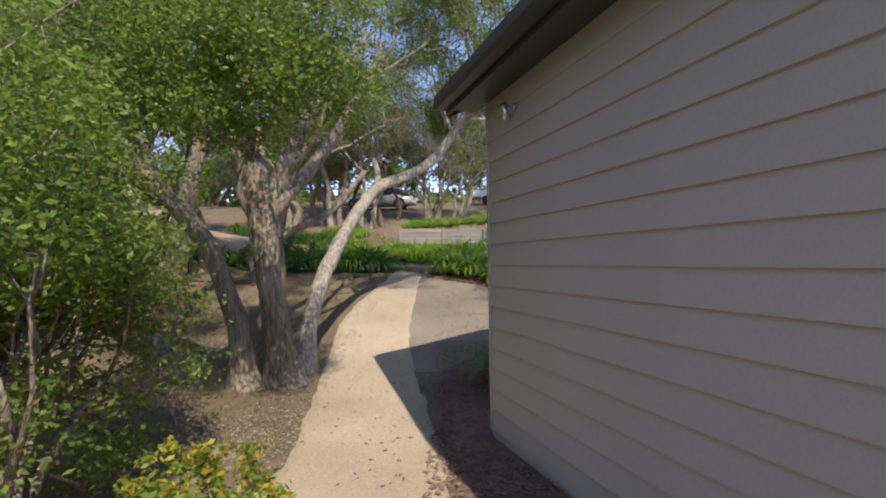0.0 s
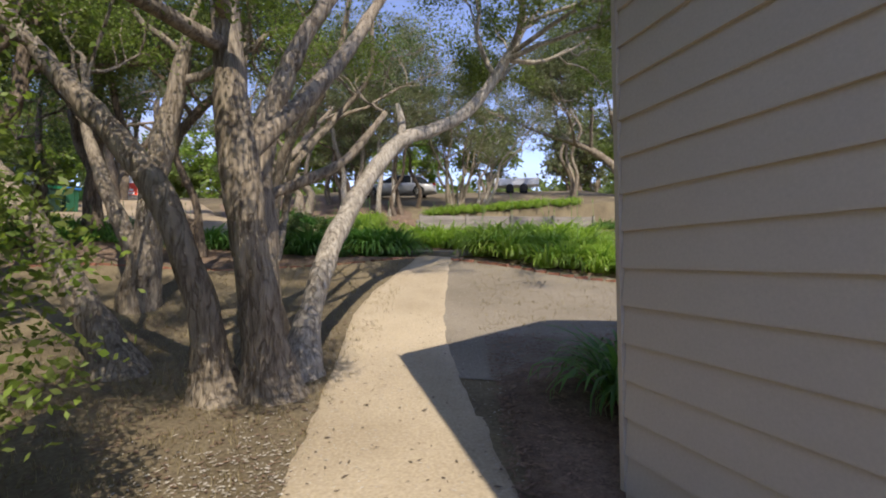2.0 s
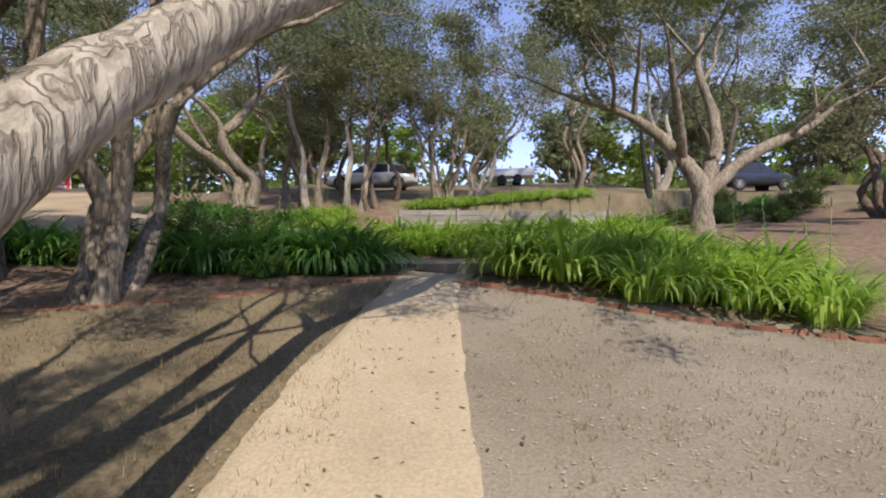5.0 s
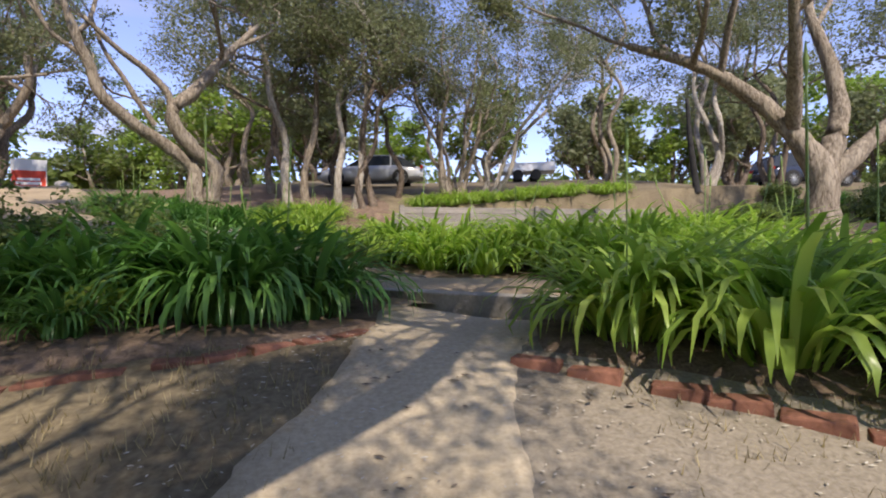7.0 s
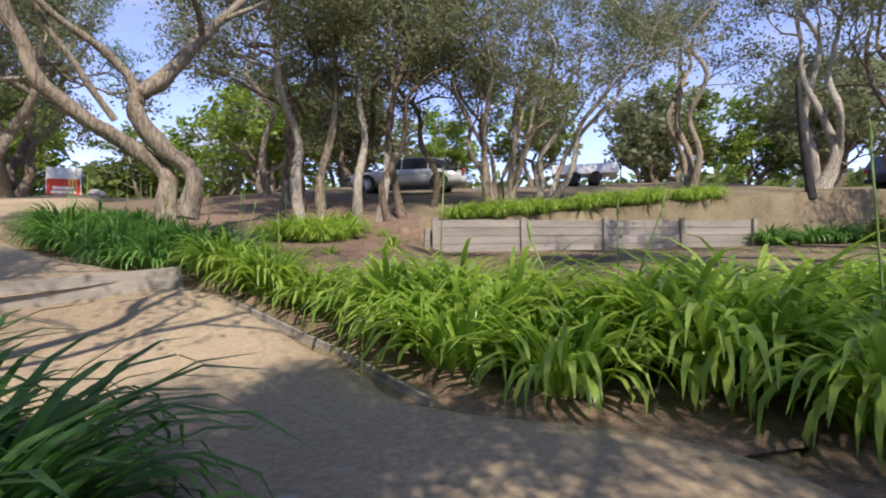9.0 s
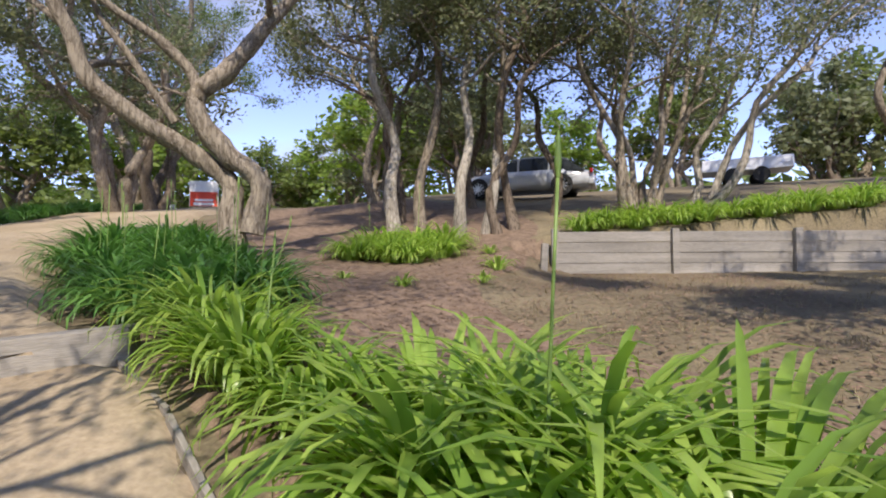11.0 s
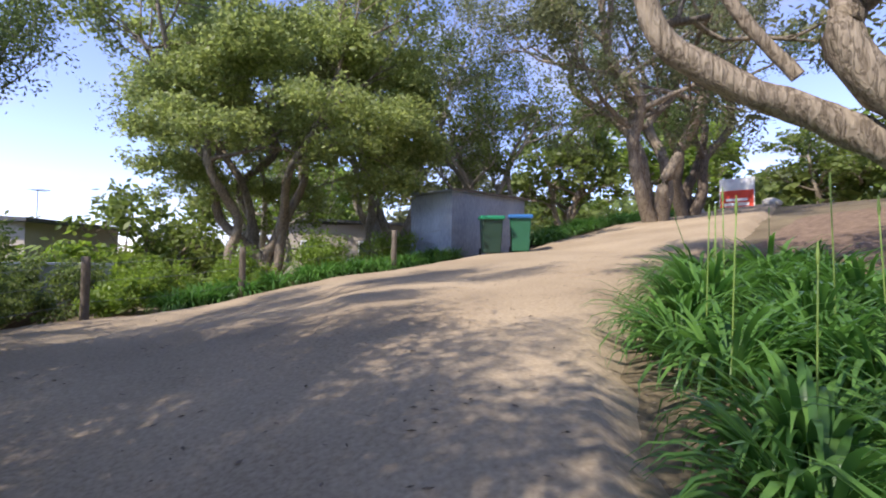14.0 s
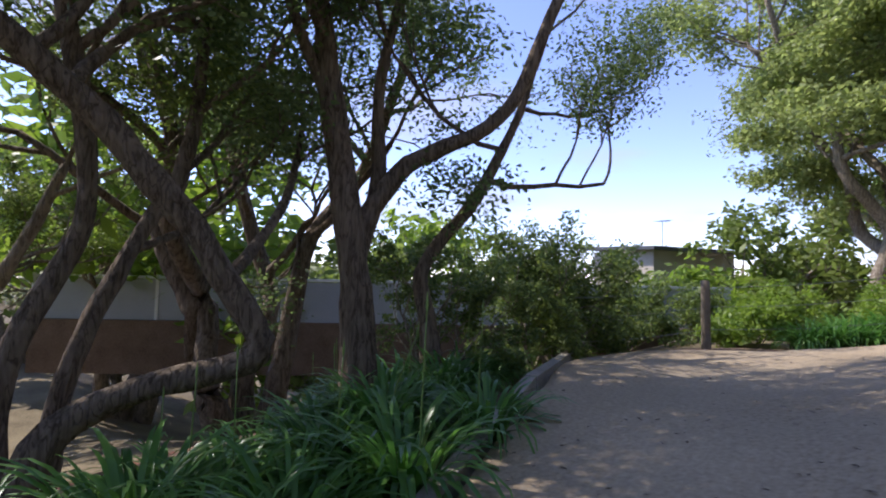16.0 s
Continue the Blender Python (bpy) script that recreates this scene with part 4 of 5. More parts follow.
# forked tree beside the drive
c0 = hz(-6.93, 22.50)
tree("old forked tea tree with one long leaning limb beside the driveway",
     [[(-6.93, 22.50, c0 - 0.15, 0.274), (-6.97, 22.47, 3.46, 0.198), (-6.99, 22.45, 4.04, 0.152), (-7.48, 21.96, 4.58, 0.141), (-7.83, 21.55, 4.87, 0.133), (-8.21, 21.03, 5.37, 0.122), (-8.32, 20.85, 5.93, 0.110), (-8.43, 20.66, 6.41, 0.095), (-8.56, 20.43, 7.14, 0.061)],
      [(-6.60, 22.53, 3.22, 0.190), (-6.51, 22.60, 4.02, 0.167), (-6.88, 22.28, 4.44, 0.163), (-7.14, 22.03, 4.90, 0.160), (-7.19, 21.98, 5.33, 0.156), (-6.86, 22.30, 5.82, 0.144), (-6.57, 22.55, 6.39, 0.129), (-6.26, 22.79, 6.91, 0.099), (-5.64, 23.20, 7.78, 0.061)],
      [(-7.23, 22.08, 5.13, 0.091), (-7.32, 21.99, 5.68, 0.084), (-7.63, 21.64, 6.13, 0.076), (-7.98, 21.18, 6.45, 0.061), (-8.32, 20.66, 6.90, 0.038)],
      [(-7.61, 21.96, 4.95, 0.061), (-7.87, 21.66, 5.51, 0.061), (-8.01, 21.48, 5.88, 0.057), (-8.22, 21.18, 6.36, 0.046), (-8.38, 20.94, 7.07, 0.030)]],
     [(i, f, w, 1.8) for i, f, w in ((0, 0.8, (-0.7, -0.3, 0.6)), (0, 0.9, (0.3, 0.5, 0.8)), (0, 1.0, (-0.7, 0.2, 0.6)), (0, 0.7, (-0.8, 0.5, 0.3)), (1, 0.75, (0.3, -0.8, 0.5)), (1, 0.85, (0.9, 0.2, 0.3)), (1, 0.95, (-0.3, 0.4, 0.9)), (1, 1.0, (0.5, -0.4, 0.8)), (2, 0.8, (-0.3, -0.7, 0.6)), (2, 1.0, (-0.4, 0.3, 0.8)), (3, 1.0, (-0.5, -0.4, 0.7)))],
     34000, 0.085, M_LEAFD, M_BARK, 25, spread=0.5, sides=14, rough=0.25)


# ---- trees of the thicket, the road and the drive ----
def upright_tree(label, x, y, high, r, lean, seed, leaf_mat, count, size, bark, stems=1, spread=0.6, crown_low=0.5, fan=0.3, twig=1.6, flat=0.6, droop=0.0, level=2, extra=()):
    rng = np.random.default_rng(seed)
    z = hz(x, y)
    limbs, twigs = [], []
    for s in range(stems):
        t = 6.283 * (s + rng.random()) / max(1, stems)
        lx, ly = lean[0] + (math.cos(t) * fan if stems > 1 else 0), lean[1] + (math.sin(t) * fan if stems > 1 else 0)
        line = []
        for i in range(7):
            f = i / 6
            bow = rng.normal(0, 0.035 * high, 2) * (i > 0)
            line.append((x + lx * high * f ** 1.2 + bow[0] + math.cos(t) * 0.1 * stems ** 0.5, y + ly * high * f ** 1.2 + bow[1] + math.sin(t) * 0.1 * stems ** 0.5, z - 0.12 + high * f, r * (1.25 if i == 0 else 1 - 0.72 * f)))
        limbs.append(line)
        for k in range(7 if stems < 3 else 4):
            f = crown_low + (1 - crown_low) * (k + rng.random()) / (7 if stems < 3 else 4)
            a = rng.random() * 6.283
            twigs.append((s, min(1, f), (math.cos(a), math.sin(a), 0.45), twig * rng.uniform(0.7, 1.2)))
        twigs.append((s, 1.0, (rng.normal(0, 0.4), rng.normal(0, 0.4), 1), twig * 0.8))
    return tree(label, limbs, twigs, count, size, leaf_mat, bark, seed, spread=spread, sides=8, rough=0.2, flat=flat, droop=droop, level=level, extra=extra)


THIN = "slender pale-barked tea tree in the thicket"
DARK = "slender dark-barked tea tree in the thicket"
thicket = ((-4.5, 26.6, 7.0, 0.13, (-0.05, 0.02), M_BARKP), (-4.05, 26.9, 7.5, 0.12, (0.04, 0.0), M_BARKP), (-3.7, 26.7, 6.5, 0.10, (0.10, 0.05), M_BARKD), (-3.3, 27.0, 7.0, 0.12, (0.03, -0.02), M_BARKD),
           (-6.0, 26.5, 7.2, 0.16, (-0.14, 0.0), M_BARKP), (-5.6, 27.3, 7.5, 0.14, (0.02, 0.03), M_BARK), (-6.6, 27.8, 7.0, 0.15, (-0.08, 0.05), M_BARKD), (-2.7, 29.0, 6.0, 0.11, (-0.28, 0.0), M_BARKD), (-7.6, 29.5, 7.0, 0.14, (0.05, 0.1), M_BARK), (-5.2, 30.5, 7.5, 0.13, (0.08, 0.1), M_BARKD), (-9.5, 32.0, 7.0, 0.15, (-0.1, 0.0), M_BARK))
for i, (x, y, h, r, ln, bk) in enumerate(thicket):
    upright_tree(THIN if bk is M_BARKP else DARK, x, y, h, r, ln, 100 + i, M_LEAFD, 9500, 0.10, bk, spread=0.8, crown_low=0.45)
upright_tree("bushy many-stemmed tea tree on the bank above the sleeper wall", -0.8, 28.0, 5.4, 0.09, (0, 0), 131, M_LEAFD, 26000, 0.09, M_BARK, stems=9, spread=0.6, crown_low=0.45, fan=0.28, twig=1.3)
upright_tree("pale spreading tea tree reaching out over the bank", 0.4, 28.6, 4.6, 0.10, (0.45, -0.1), 132, M_LEAFD, 14000, 0.09, M_BARKP, stems=3, spread=0.5, crown_low=0.5, fan=0.22, twig=1.6)
upright_tree("dark old tea tree on the bank below the parked car", 12.4, 22.0, 6.0, 0.15, (0.05, 0), 133, M_LEAFD, 26000, 0.1, M_BARKD, stems=4, spread=0.7, crown_low=0.4, fan=0.32, twig=2.0)
upright_tree("tall thin gum beside the black post", 9.8, 31.5, 7.5, 0.14, (0.03, 0), 134, M_LEAFD, 14000, 0.11, M_BARKP, stems=3, spread=0.7, crown_low=0.55, fan=0.06, twig=1.7)
upright_tree("tall thin gum on the bank", 6.3, 33.0, 8.0, 0.13, (0.02, 0), 137, M_LEAFD, 18000, 0.12, M_BARK, stems=3, spread=0.8, crown_low=0.45, fan=0.12, twig=2.0)
upright_tree("tall thin gum on the bank", 12.8, 32.0, 8.0, 0.13, (-0.03, 0), 138, M_LEAFD, 18000, 0.12, M_BARKD, stems=3, spread=0.8, crown_low=0.45, fan=0.14, twig=2.0)
# added mainly for its crown, out of view, which shades the gravel between the steps
upright_tree("tea tree added behind the leaning trunk to shade the path", -4.4, 12.3, 6.8, 0.12, (0.18, 0.1), 135, M_LEAFX, 30000, 0.08, M_BARK, stems=4, spread=0.7, crown_low=0.5, fan=0.25, twig=2.1)
upright_tree("old tea tree at the back of the lawn", -9.0, 9.5, 6.5, 0.2, (0.0, 0.1), 136, M_LEAFX, 24000, 0.09, M_BARKD, stems=4, spread=0.7, crown_low=0.4, fan=0.3, twig=1.9)

# dark trees below the driveway edging
d0 = hz(-8.49, 13.07)
tree("ivy-clad tea tree below the driveway edging",
     [[(-8.49, 13.07, d0 - 0.1, 0.26), (-8.47, 13.05, d0 + 0.4, 0.19), (-8.42, 13.02, 3.1, 0.165), (-8.33, 12.95, 3.94, 0.14), (-8.2, 12.86, 4.86, 0.12), (-8.08, 12.79, 5.83, 0.09), (-8.0, 12.7, 7.0, 0.05)],
      [(-8.38, 12.98, 3.5, 0.11), (-8.64, 12.97, 3.9, 0.10), (-8.93, 13.17, 4.37, 0.09), (-9.5, 13.74, 4.77, 0.08), (-9.73, 14.02, 5.21, 0.07), (-9.95, 14.3, 6.1, 0.055), (-10.4, 14.7, 7.0, 0.035)],
      [(-9.59, 12.96, hz(-9.59, 12.96) - 0.1, 0.15), (-9.5, 12.9, 2.7, 0.10), (-9.45, 12.83, 3.24, 0.09), (-9.62, 12.99, 3.65, 0.08), (-9.89, 13.27, 4.14, 0.07), (-10.17, 13.62, 5.06, 0.05), (-10.3, 13.9, 6.0, 0.03)],
      [(-8.4, 13.0, 3.2, 0.09), (-8.75, 12.9, 4.2, 0.08), (-8.7, 12.95, 5.2, 0.065), (-8.9, 13.1, 6.4, 0.04)]],
     [(i, f, w, 1.5) for i, f, w in ((0, 0.6, (0.6, 0.2, 0.6)), (0, 0.75, (0.7, 0.4, 0.3)), (0, 0.8, (-0.6, -0.5, 0.6)), (0, 1.0, (0, 0, 1)), (0, 0.9, (0.7, -0.4, 0.4)), (1, 0.8, (-0.9, 0.5, 0.2)), (1, 0.9, (-0.9, 0.6, 0.1)), (1, 1.0, (-0.9, 0.6, 0.2)), (1, 0.95, (-0.4, -0.5, 0.7)), (1, 1.0, (-0.2, 0.8, 0.5)), (2, 0.6, (-0.5, 0.2, -0.1)), (2, 0.8, (-0.7, 0.3, -0.1)), (2, 0.7, (0.5, -0.3, 0.1)), (2, 1.0, (-0.6, 0.2, 0.4)), (3, 0.8, (0.5, 0.2, 0.5)), (3, 1.0, (0.2, 0.3, 0.9)), (3, 0.9, (-0.5, -0.4, 0.5)))],
     62000, 0.055, M_LEAFX, M_BARKD, 26, spread=0.5, sides=12, rough=0.25, rise=0.3)
e0 = hz(-5.95, 12.8)
tree("dark tea tree with a limb snaking low over the ground",
     [[(-5.95, 12.8, e0 - 0.1, 0.16), (-6.05, 12.85, 2.0, 0.125), (-6.33, 12.92, 2.25, 0.11), (-6.71, 13.03, 2.39, 0.10), (-7.02, 13.14, 2.45, 0.10), (-7.27, 13.26, 2.53, 0.10), (-7.36, 13.3, 2.69, 0.10), (-7.22, 13.23, 2.95, 0.105), (-7.05, 13.16, 3.24, 0.11), (-6.88, 13.09, 3.56, 0.11), (-6.64, 13.0, 3.85, 0.11), (-6.3, 12.91, 4.27, 0.10), (-5.87, 12.83, 4.65, 0.09), (-5.2, 12.8, 5.2, 0.06)],
      [(-5.8, 12.6, e0 - 0.1, 0.13), (-5.9, 12.55, e0 + 1.1, 0.08), (-6.3, 12.5, e0 + 2.2, 0.075), (-6.1, 12.55, e0 + 3.6, 0.07), (-5.9, 12.5, e0 + 4.8, 0.05)],
      [(-6.1, 12.4, e0 - 0.1, 0.12), (-6.3, 12.3, e0 + 1.0, 0.08), (-6.75, 12.1, e0 + 2.0, 0.075), (-7.15, 12.0, e0 + 2.8, 0.07), (-7.3, 11.9, e0 + 4.0, 0.05)],
      [(-7.1, 13.18, 3.15, 0.06), (-7.5, 12.9, 3.5, 0.05), (-7.9, 12.6, 4.0, 0.04), (-8.2, 12.3, 4.8, 0.025)]],
     [(i, f, w, 1.5) for i, f, w in ((0, 0.8, (-0.5, -0.6, 0.5)), (0, 0.85, (-0.3, -0.3, 0.8)), (0, 0.95, (0.3, 0.7, 0.5)), (0, 1.0, (0.7, 0, 0.5)), (1, 0.7, (-0.5, 0.4, 0.5)), (1, 0.85, (0.6, -0.5, 0.5)), (1, 1.0, (0, 0.2, 1)), (2, 0.7, (-0.6, -0.5, 0.4)), (2, 0.85, (-0.5, 0.6, 0.5)), (2, 1.0, (-0.2, -0.4, 0.9)), (2, 0.5, (-0.6, -0.4, 0.3)), (3, 0.8, (-0.5, 0.2, 0.5)), (3, 1.0, (-0.3, -0.4, 0.8)))],
     48000, 0.07, M_LEAFX, M_BARKD, 27, spread=0.6, sides=12, rough=0.25)
shrub("dense dark green shrub against the wire fence", -12.3, 12.6, 2.5, 1.9, 30000, 0.07, ((M_LEAFX, 0.5, "dark leaves"), (M_LEAF, 0.5, "lighter leaves")), 34, 12, low=0.05)
for x, y, s in ((-15.2, 14.5, 1.0), (-16.6, 16.5, 1.2), (-18.0, 18.2, 1.3), (-17.4, 14.6, 1.1), (-20.0, 20.5, 1.4)):
    shrub("pale green weedy shrub beyond the wire fence", x, y, s, 1.6 * s, 5000, 0.09, ((M_LEAFB, 1.0, ""),), int(40 + x * -3), 7, low=0.02)

# big rounded trees across the drive
def domes(cx, cy, cz, rx, ry, rz, count, seed, size=1.05):
    """Rounded cushions of leaf over the outside of a broad crown."""
    rng = np.random.default_rng(seed)
    spots = []
    for _ in range(count):
        t, u = rng.random() * 6.283, rng.uniform(-0.55, 1.0)
        k = math.sqrt(max(0.0, 1 - u * u)) * rng.uniform(0.82, 1.0)
        px, py, pz = cx + rx * k * math.cos(t), cy + ry * k * math.sin(t), cz + rz * u * rng.uniform(0.9, 1.05)
        big = size * rng.uniform(0.65, 1.2)
        for _ in range(16):
            d = rng.normal(0, 1, 3)
            d /= np.linalg.norm(d)
            spots.append((px + d[0] * big, py + d[1] * big, pz + abs(d[2]) * big * 0.6))
    return spots


upright_tree("large rounded bright green tea tree beyond the fence", -21.8, 16.6, 8.2, 0.2, (0.03, 0.0), 141, M_LEAFO, 150000, 0.14, M_BARK, stems=6, spread=0.6, crown_low=0.5, fan=0.36, twig=2.0, flat=0.7, extra=domes(-21.8, 17.8, 7.1, 4.4, 4.4, 3.7, 70, 9))
upright_tree("tall tea tree behind the rounded one", -26.0, 21.5, 10.0, 0.22, (0, 0), 142, M_LEAFD, 28000, 0.15, M_BARKP, stems=5, spread=0.95, crown_low=0.45, fan=0.3, twig=2.6)
upright_tree("large tea tree beside the shed", -20.5, 31.0, 9.0, 0.26, (0.1, -0.1), 143, M_LEAFD, 38000, 0.13, M_BARK, stems=5, spread=0.85, crown_low=0.35, fan=0.36, twig=2.6, droop=0.3)
upright_tree("large dark tea tree at the bend of the drive", -25.5, 37.0, 9.5, 0.3, (0.05, 0), 144, M_LEAFX, 32000, 0.14, M_BARKD, stems=4, spread=0.9, crown_low=0.3, fan=0.3, twig=2.6, droop=0.3)
upright_tree("tall tea tree beyond the fence", -28.5, 16.5, 8.5, 0.2, (0, 0), 145, M_LEAF, 22000, 0.15, M_BARKP, stems=5, spread=0.9, crown_low=0.4, fan=0.32, twig=2.4)
upright_tree("scrubby tea tree beside the drive", -24.5, 25.5, 6.0, 0.16, (0, 0), 146, M_LEAF, 22000, 0.13, M_BARKP, stems=5, spread=0.8, crown_low=0.35, fan=0.34, twig=1.8)

# far trees, a few kinds repeated along the road and over the valley
kinds = []
for i, (mat, mat2) in enumerate(((M_LEAF, M_BARK), (M_LEAFD, M_BARKD), (M_LEAFB, M_BARK))):
    kinds.append(upright_tree("rounded bushy tree on the far side of the road", 2.0 + 9 * i, 52.0 + 3 * i, 5.5, 0.2, (0, 0), 150 + i, mat, 4500, 0.42, mat2, stems=5, spread=0.95, crown_low=0.3, fan=0.33, twig=1.7))
frng = np.random.default_rng(8)
spots = [(-14, 56, 1.2), (-22, 60, 1.4), (-6, 60, 1.1), (13, 58, 1.2), (24, 56, 1.3), (34, 55, 1.4), (44, 50, 1.3), (28, 44, 0.9), (-30, 66, 1.4), (-38, 64, 1.3), (-10, 46, 1.0), (-16, 45, 1.0), (-46, 56, 1.4), (20, 48, 1.0),
         (-38, 46, 1.3), (-36, 36, 1.2), (-40, 28, 1.3), (-48, 20, 1.3), (-56, 8, 1.2), (-60, -8, 1.2), (-50, -22, 1.2), (-36, -30, 1.2), (-22, -26, 1.1), (-66, 18, 1.5), (-30, -14, 0.9), (-42, -4, 0.9), (-20, 2, 0.9), (-14, 4, 0.8), (36, 34, 1.2), (30, 26, 1.0), (24, 20, 1.0), (-13, -2, 1.0), (-9, 3, 0.9), (-8, -4, 1.0)]
for i, (x, y, s) in enumerate(spots):
    ob = copy_thing(kinds[i % 3], pose(x, y, hz(x, y) - 0.1, 0, 0, frng.uniform(0, 360)))
    ob.scale = (s * frng.uniform(0.9, 1.2), s * frng.uniform(0.9, 1.2), s * frng.uniform(0.8, 1.1))


# far woods on the skyline
def woods(name, a0, a1, dist, high, seed, mat, n):
    rng = np.random.default_rng(seed)
    pts = []
    for _ in range(n):
        t = radians(rng.uniform(a0, a1))
        d = dist * rng.uniform(0.85, 1.2)
        x, y = -math.sin(t) * d, math.cos(t) * d
        h = high * (0.6 + 0.5 * noise.noise(Vector((t * 9, d * 0.03, seed))))
        pts.append((x, y, hz(x, y) + rng.random() ** 0.6 * h))
    ob = new(name, leaves_mesh(name, pts, n * 14, 3.0, 1.5, mat, rng, 0.8))
    return tagged(ob, "distant belt of scrubby green trees", "woods", kind="stuff")


woods("far_woods", -60, 190, 120, 13, 3, M_LEAFD, 3000)
woods("far_woods", -60, 60, 85, 6, 4, M_LEAF, 900)


# ---- cars ----
def car(x, y, turn, paint, label, long=4.6, suv=False, up=0.0):
    z = hz(x, y) + up
    ob = thing("car", pose(x, y, z, 0, 0, turn), label, "car")
    w, h = 0.90, (1.68 if suv else 1.44)
    sill, belt = (0.34, 1.02) if suv else (0.26, 0.90)
    n = 30
    L = long / 2

    def belt_z(s):
        return belt - 0.22 * max(0, (s - 0.62) / 0.38) ** 1.6 - (0.05 if suv else 0.14) * max(0, (0.1 - s) / 0.1)

    bm = bmesh.new()
    rings = []
    for i in range(n + 1):
        s = i / n
        px = -L + long * s
        nar = 1 - 0.22 * abs(2 * s - 1) ** 5 - 0.1 * abs(2 * s - 1) ** 12
        zt = belt_z(s)
        lowz = sill + 0.1 * abs(2 * s - 1) ** 6
        rings.append([bm.verts.new((px, yy * nar, zz)) for yy, zz in ((-w * 0.93, lowz), (-w, lowz + 0.18), (-w * 0.985, zt - 0.2), (-w * 0.9, zt), (0, zt + 0.035), (w * 0.9, zt), (w * 0.985, zt - 0.2), (w, lowz + 0.18), (w * 0.93, lowz))])
    for a, b in zip(rings, rings[1:]):
        for j in range(9):
            bm.faces.new((a[j], b[j], b[(j + 1) % 9], a[(j + 1) % 9]))
    bm.faces.new(rings[0][::-1])
    bm.faces.new(rings[-1])
    bmesh.ops.recalc_face_normals(bm, faces=bm.faces)
    body = part("body", bm, paint, ob, smooth=True)
    # cabin
    c = ((0.0, belt), (0.06, h - 0.13), (0.16, h - 0.02), (0.42, h), (0.56, h - 0.07), (0.76, belt - 0.06)) if suv else ((0.06, belt - 0.02), (0.17, h - 0.15), (0.28, h - 0.02), (0.46, h), (0.57, h - 0.06), (0.76, belt - 0.06))
    for nm, mat, inset, dz in (("roof", paint, 0.0, 0.0), ("glass", M_GLASS, -0.012, -0.06)):
        bm = bmesh.new()
        rows = []
        for s, zz in c:
            px = -L + long * s
            f = max(0, (zz - belt) / (h - belt))
            yy = w * (0.9 - 0.2 * f) - inset
            rows.append([bm.verts.new((px, -yy, zz + dz if nm == "glass" else zz)), bm.verts.new((px, yy, zz + dz if nm == "glass" else zz))])
        if nm == "roof":
            for k in range(1, 4):
                a, b = rows[k], rows[k + 1]
                bm.faces.new((a[0], b[0], b[1], a[1]))
            bmesh.ops.solidify(bm, geom=list(bm.faces), thickness=0.05)
        else:
            bm.faces.new([r[0] for r in rows])
            bm.faces.new([r[1] for r in rows][::-1])
            for k in range(len(rows)):
                a, b = rows[k], rows[(k + 1) % len(rows)]
                bm.faces.new((a[0], a[1], b[1], b[0]))
        bmesh.ops.recalc_face_normals(bm, faces=bm.faces)
        part(nm, bm, mat, ob, "dark glass cabin" if nm == "glass" else "")
    for s in (-1, 1):
        for px in (0.3, 0.52):
            part("pillar", box((0.07, 0.03, h - belt), (-L + long * px, s * w * 0.80, (h + belt) / 2 - 0.03), rot=Matrix.Rotation(s * 0.24, 4, "X")), paint, ob)
        part("tail_light", box((0.12, 0.34, 0.14), (-L + 0.06, s * 0.64, belt - 0.1), 0.03), M_REDLAMP, ob, "red tail light")
        part("headlight", box((0.2, 0.3, 0.13), (L - 0.13, s * 0.6, belt - 0.3), 0.03), M_GLASS, ob)
        part("mirror", box((0.1, 0.18, 0.12), (L * 0.42, s * (w + 0.07), belt + 0.06), 0.03), paint, ob)
        for px in (-L + 0.21 * long, L - 0.19 * long):
            r = 0.36 if suv else 0.325
            side = s * (w - 0.09)
            wheel = part("wheel", cyl(r + 0.055, 0.02, (px, s * (w - 0.005), r + 0.02), rot=Matrix.Rotation(radians(90), 4, "X"), sides=28), M_RUBBER, ob, "dark wheel arch")
            part("tyre", cyl(r, 0.21, (px, side, r), rot=Matrix.Rotation(radians(90), 4, "X"), sides=28), M_RUBBER, wheel, smooth=False)
            bm = cyl(0.06, 0.03, (px, side + s * 0.115, r), rot=Matrix.Rotation(radians(90), 4, "X"), sides=12)
            for k in range(10):
                a = k * math.pi / 5
                box((0.045, 0.02, r * 0.62), (px + math.sin(a) * r * 0.38, side + s * 0.113, r + math.cos(a) * r * 0.38), bm=bm, rot=Matrix.Rotation(a, 4, "Y"))
            ro = bmesh.ops.create_cone(bm, cap_ends=False, segments=28, radius1=r * 0.74, radius2=r * 0.74, depth=0.06)["verts"]
            bmesh.ops.transform(bm, matrix=Matrix.Translation((px, side + s * 0.10, r)) @ Matrix.Rotation(radians(90), 4, "X"), verts=ro)
            part("rim", bm, M_ALLOY, wheel, "silver alloy rim with slim spokes")
    part("bumper", box((0.2, 1.5, 0.2), (-L + 0.06, 0, sill + 0.16), 0.05), M_RUBBER if suv else paint, ob)
    return ob


car(-4.6, 34.9, 180, M_SILVER, "silver sedan parked on the bank above the garden", 5.0)
car(16.9, 36.2, 8, M_NAVY, "dark blue sport utility car parked above the garden", 4.7, True)
ute = thing("trailer", pose(3.6, 40.0, hz(3.6, 40.0), 0, 0, -6), "low white trailer parked on the road", "trailer")
part("tray", box((3.2, 1.5, 0.5), (0, 0, 0.75), 0.04), M_WHITECAR, ute)
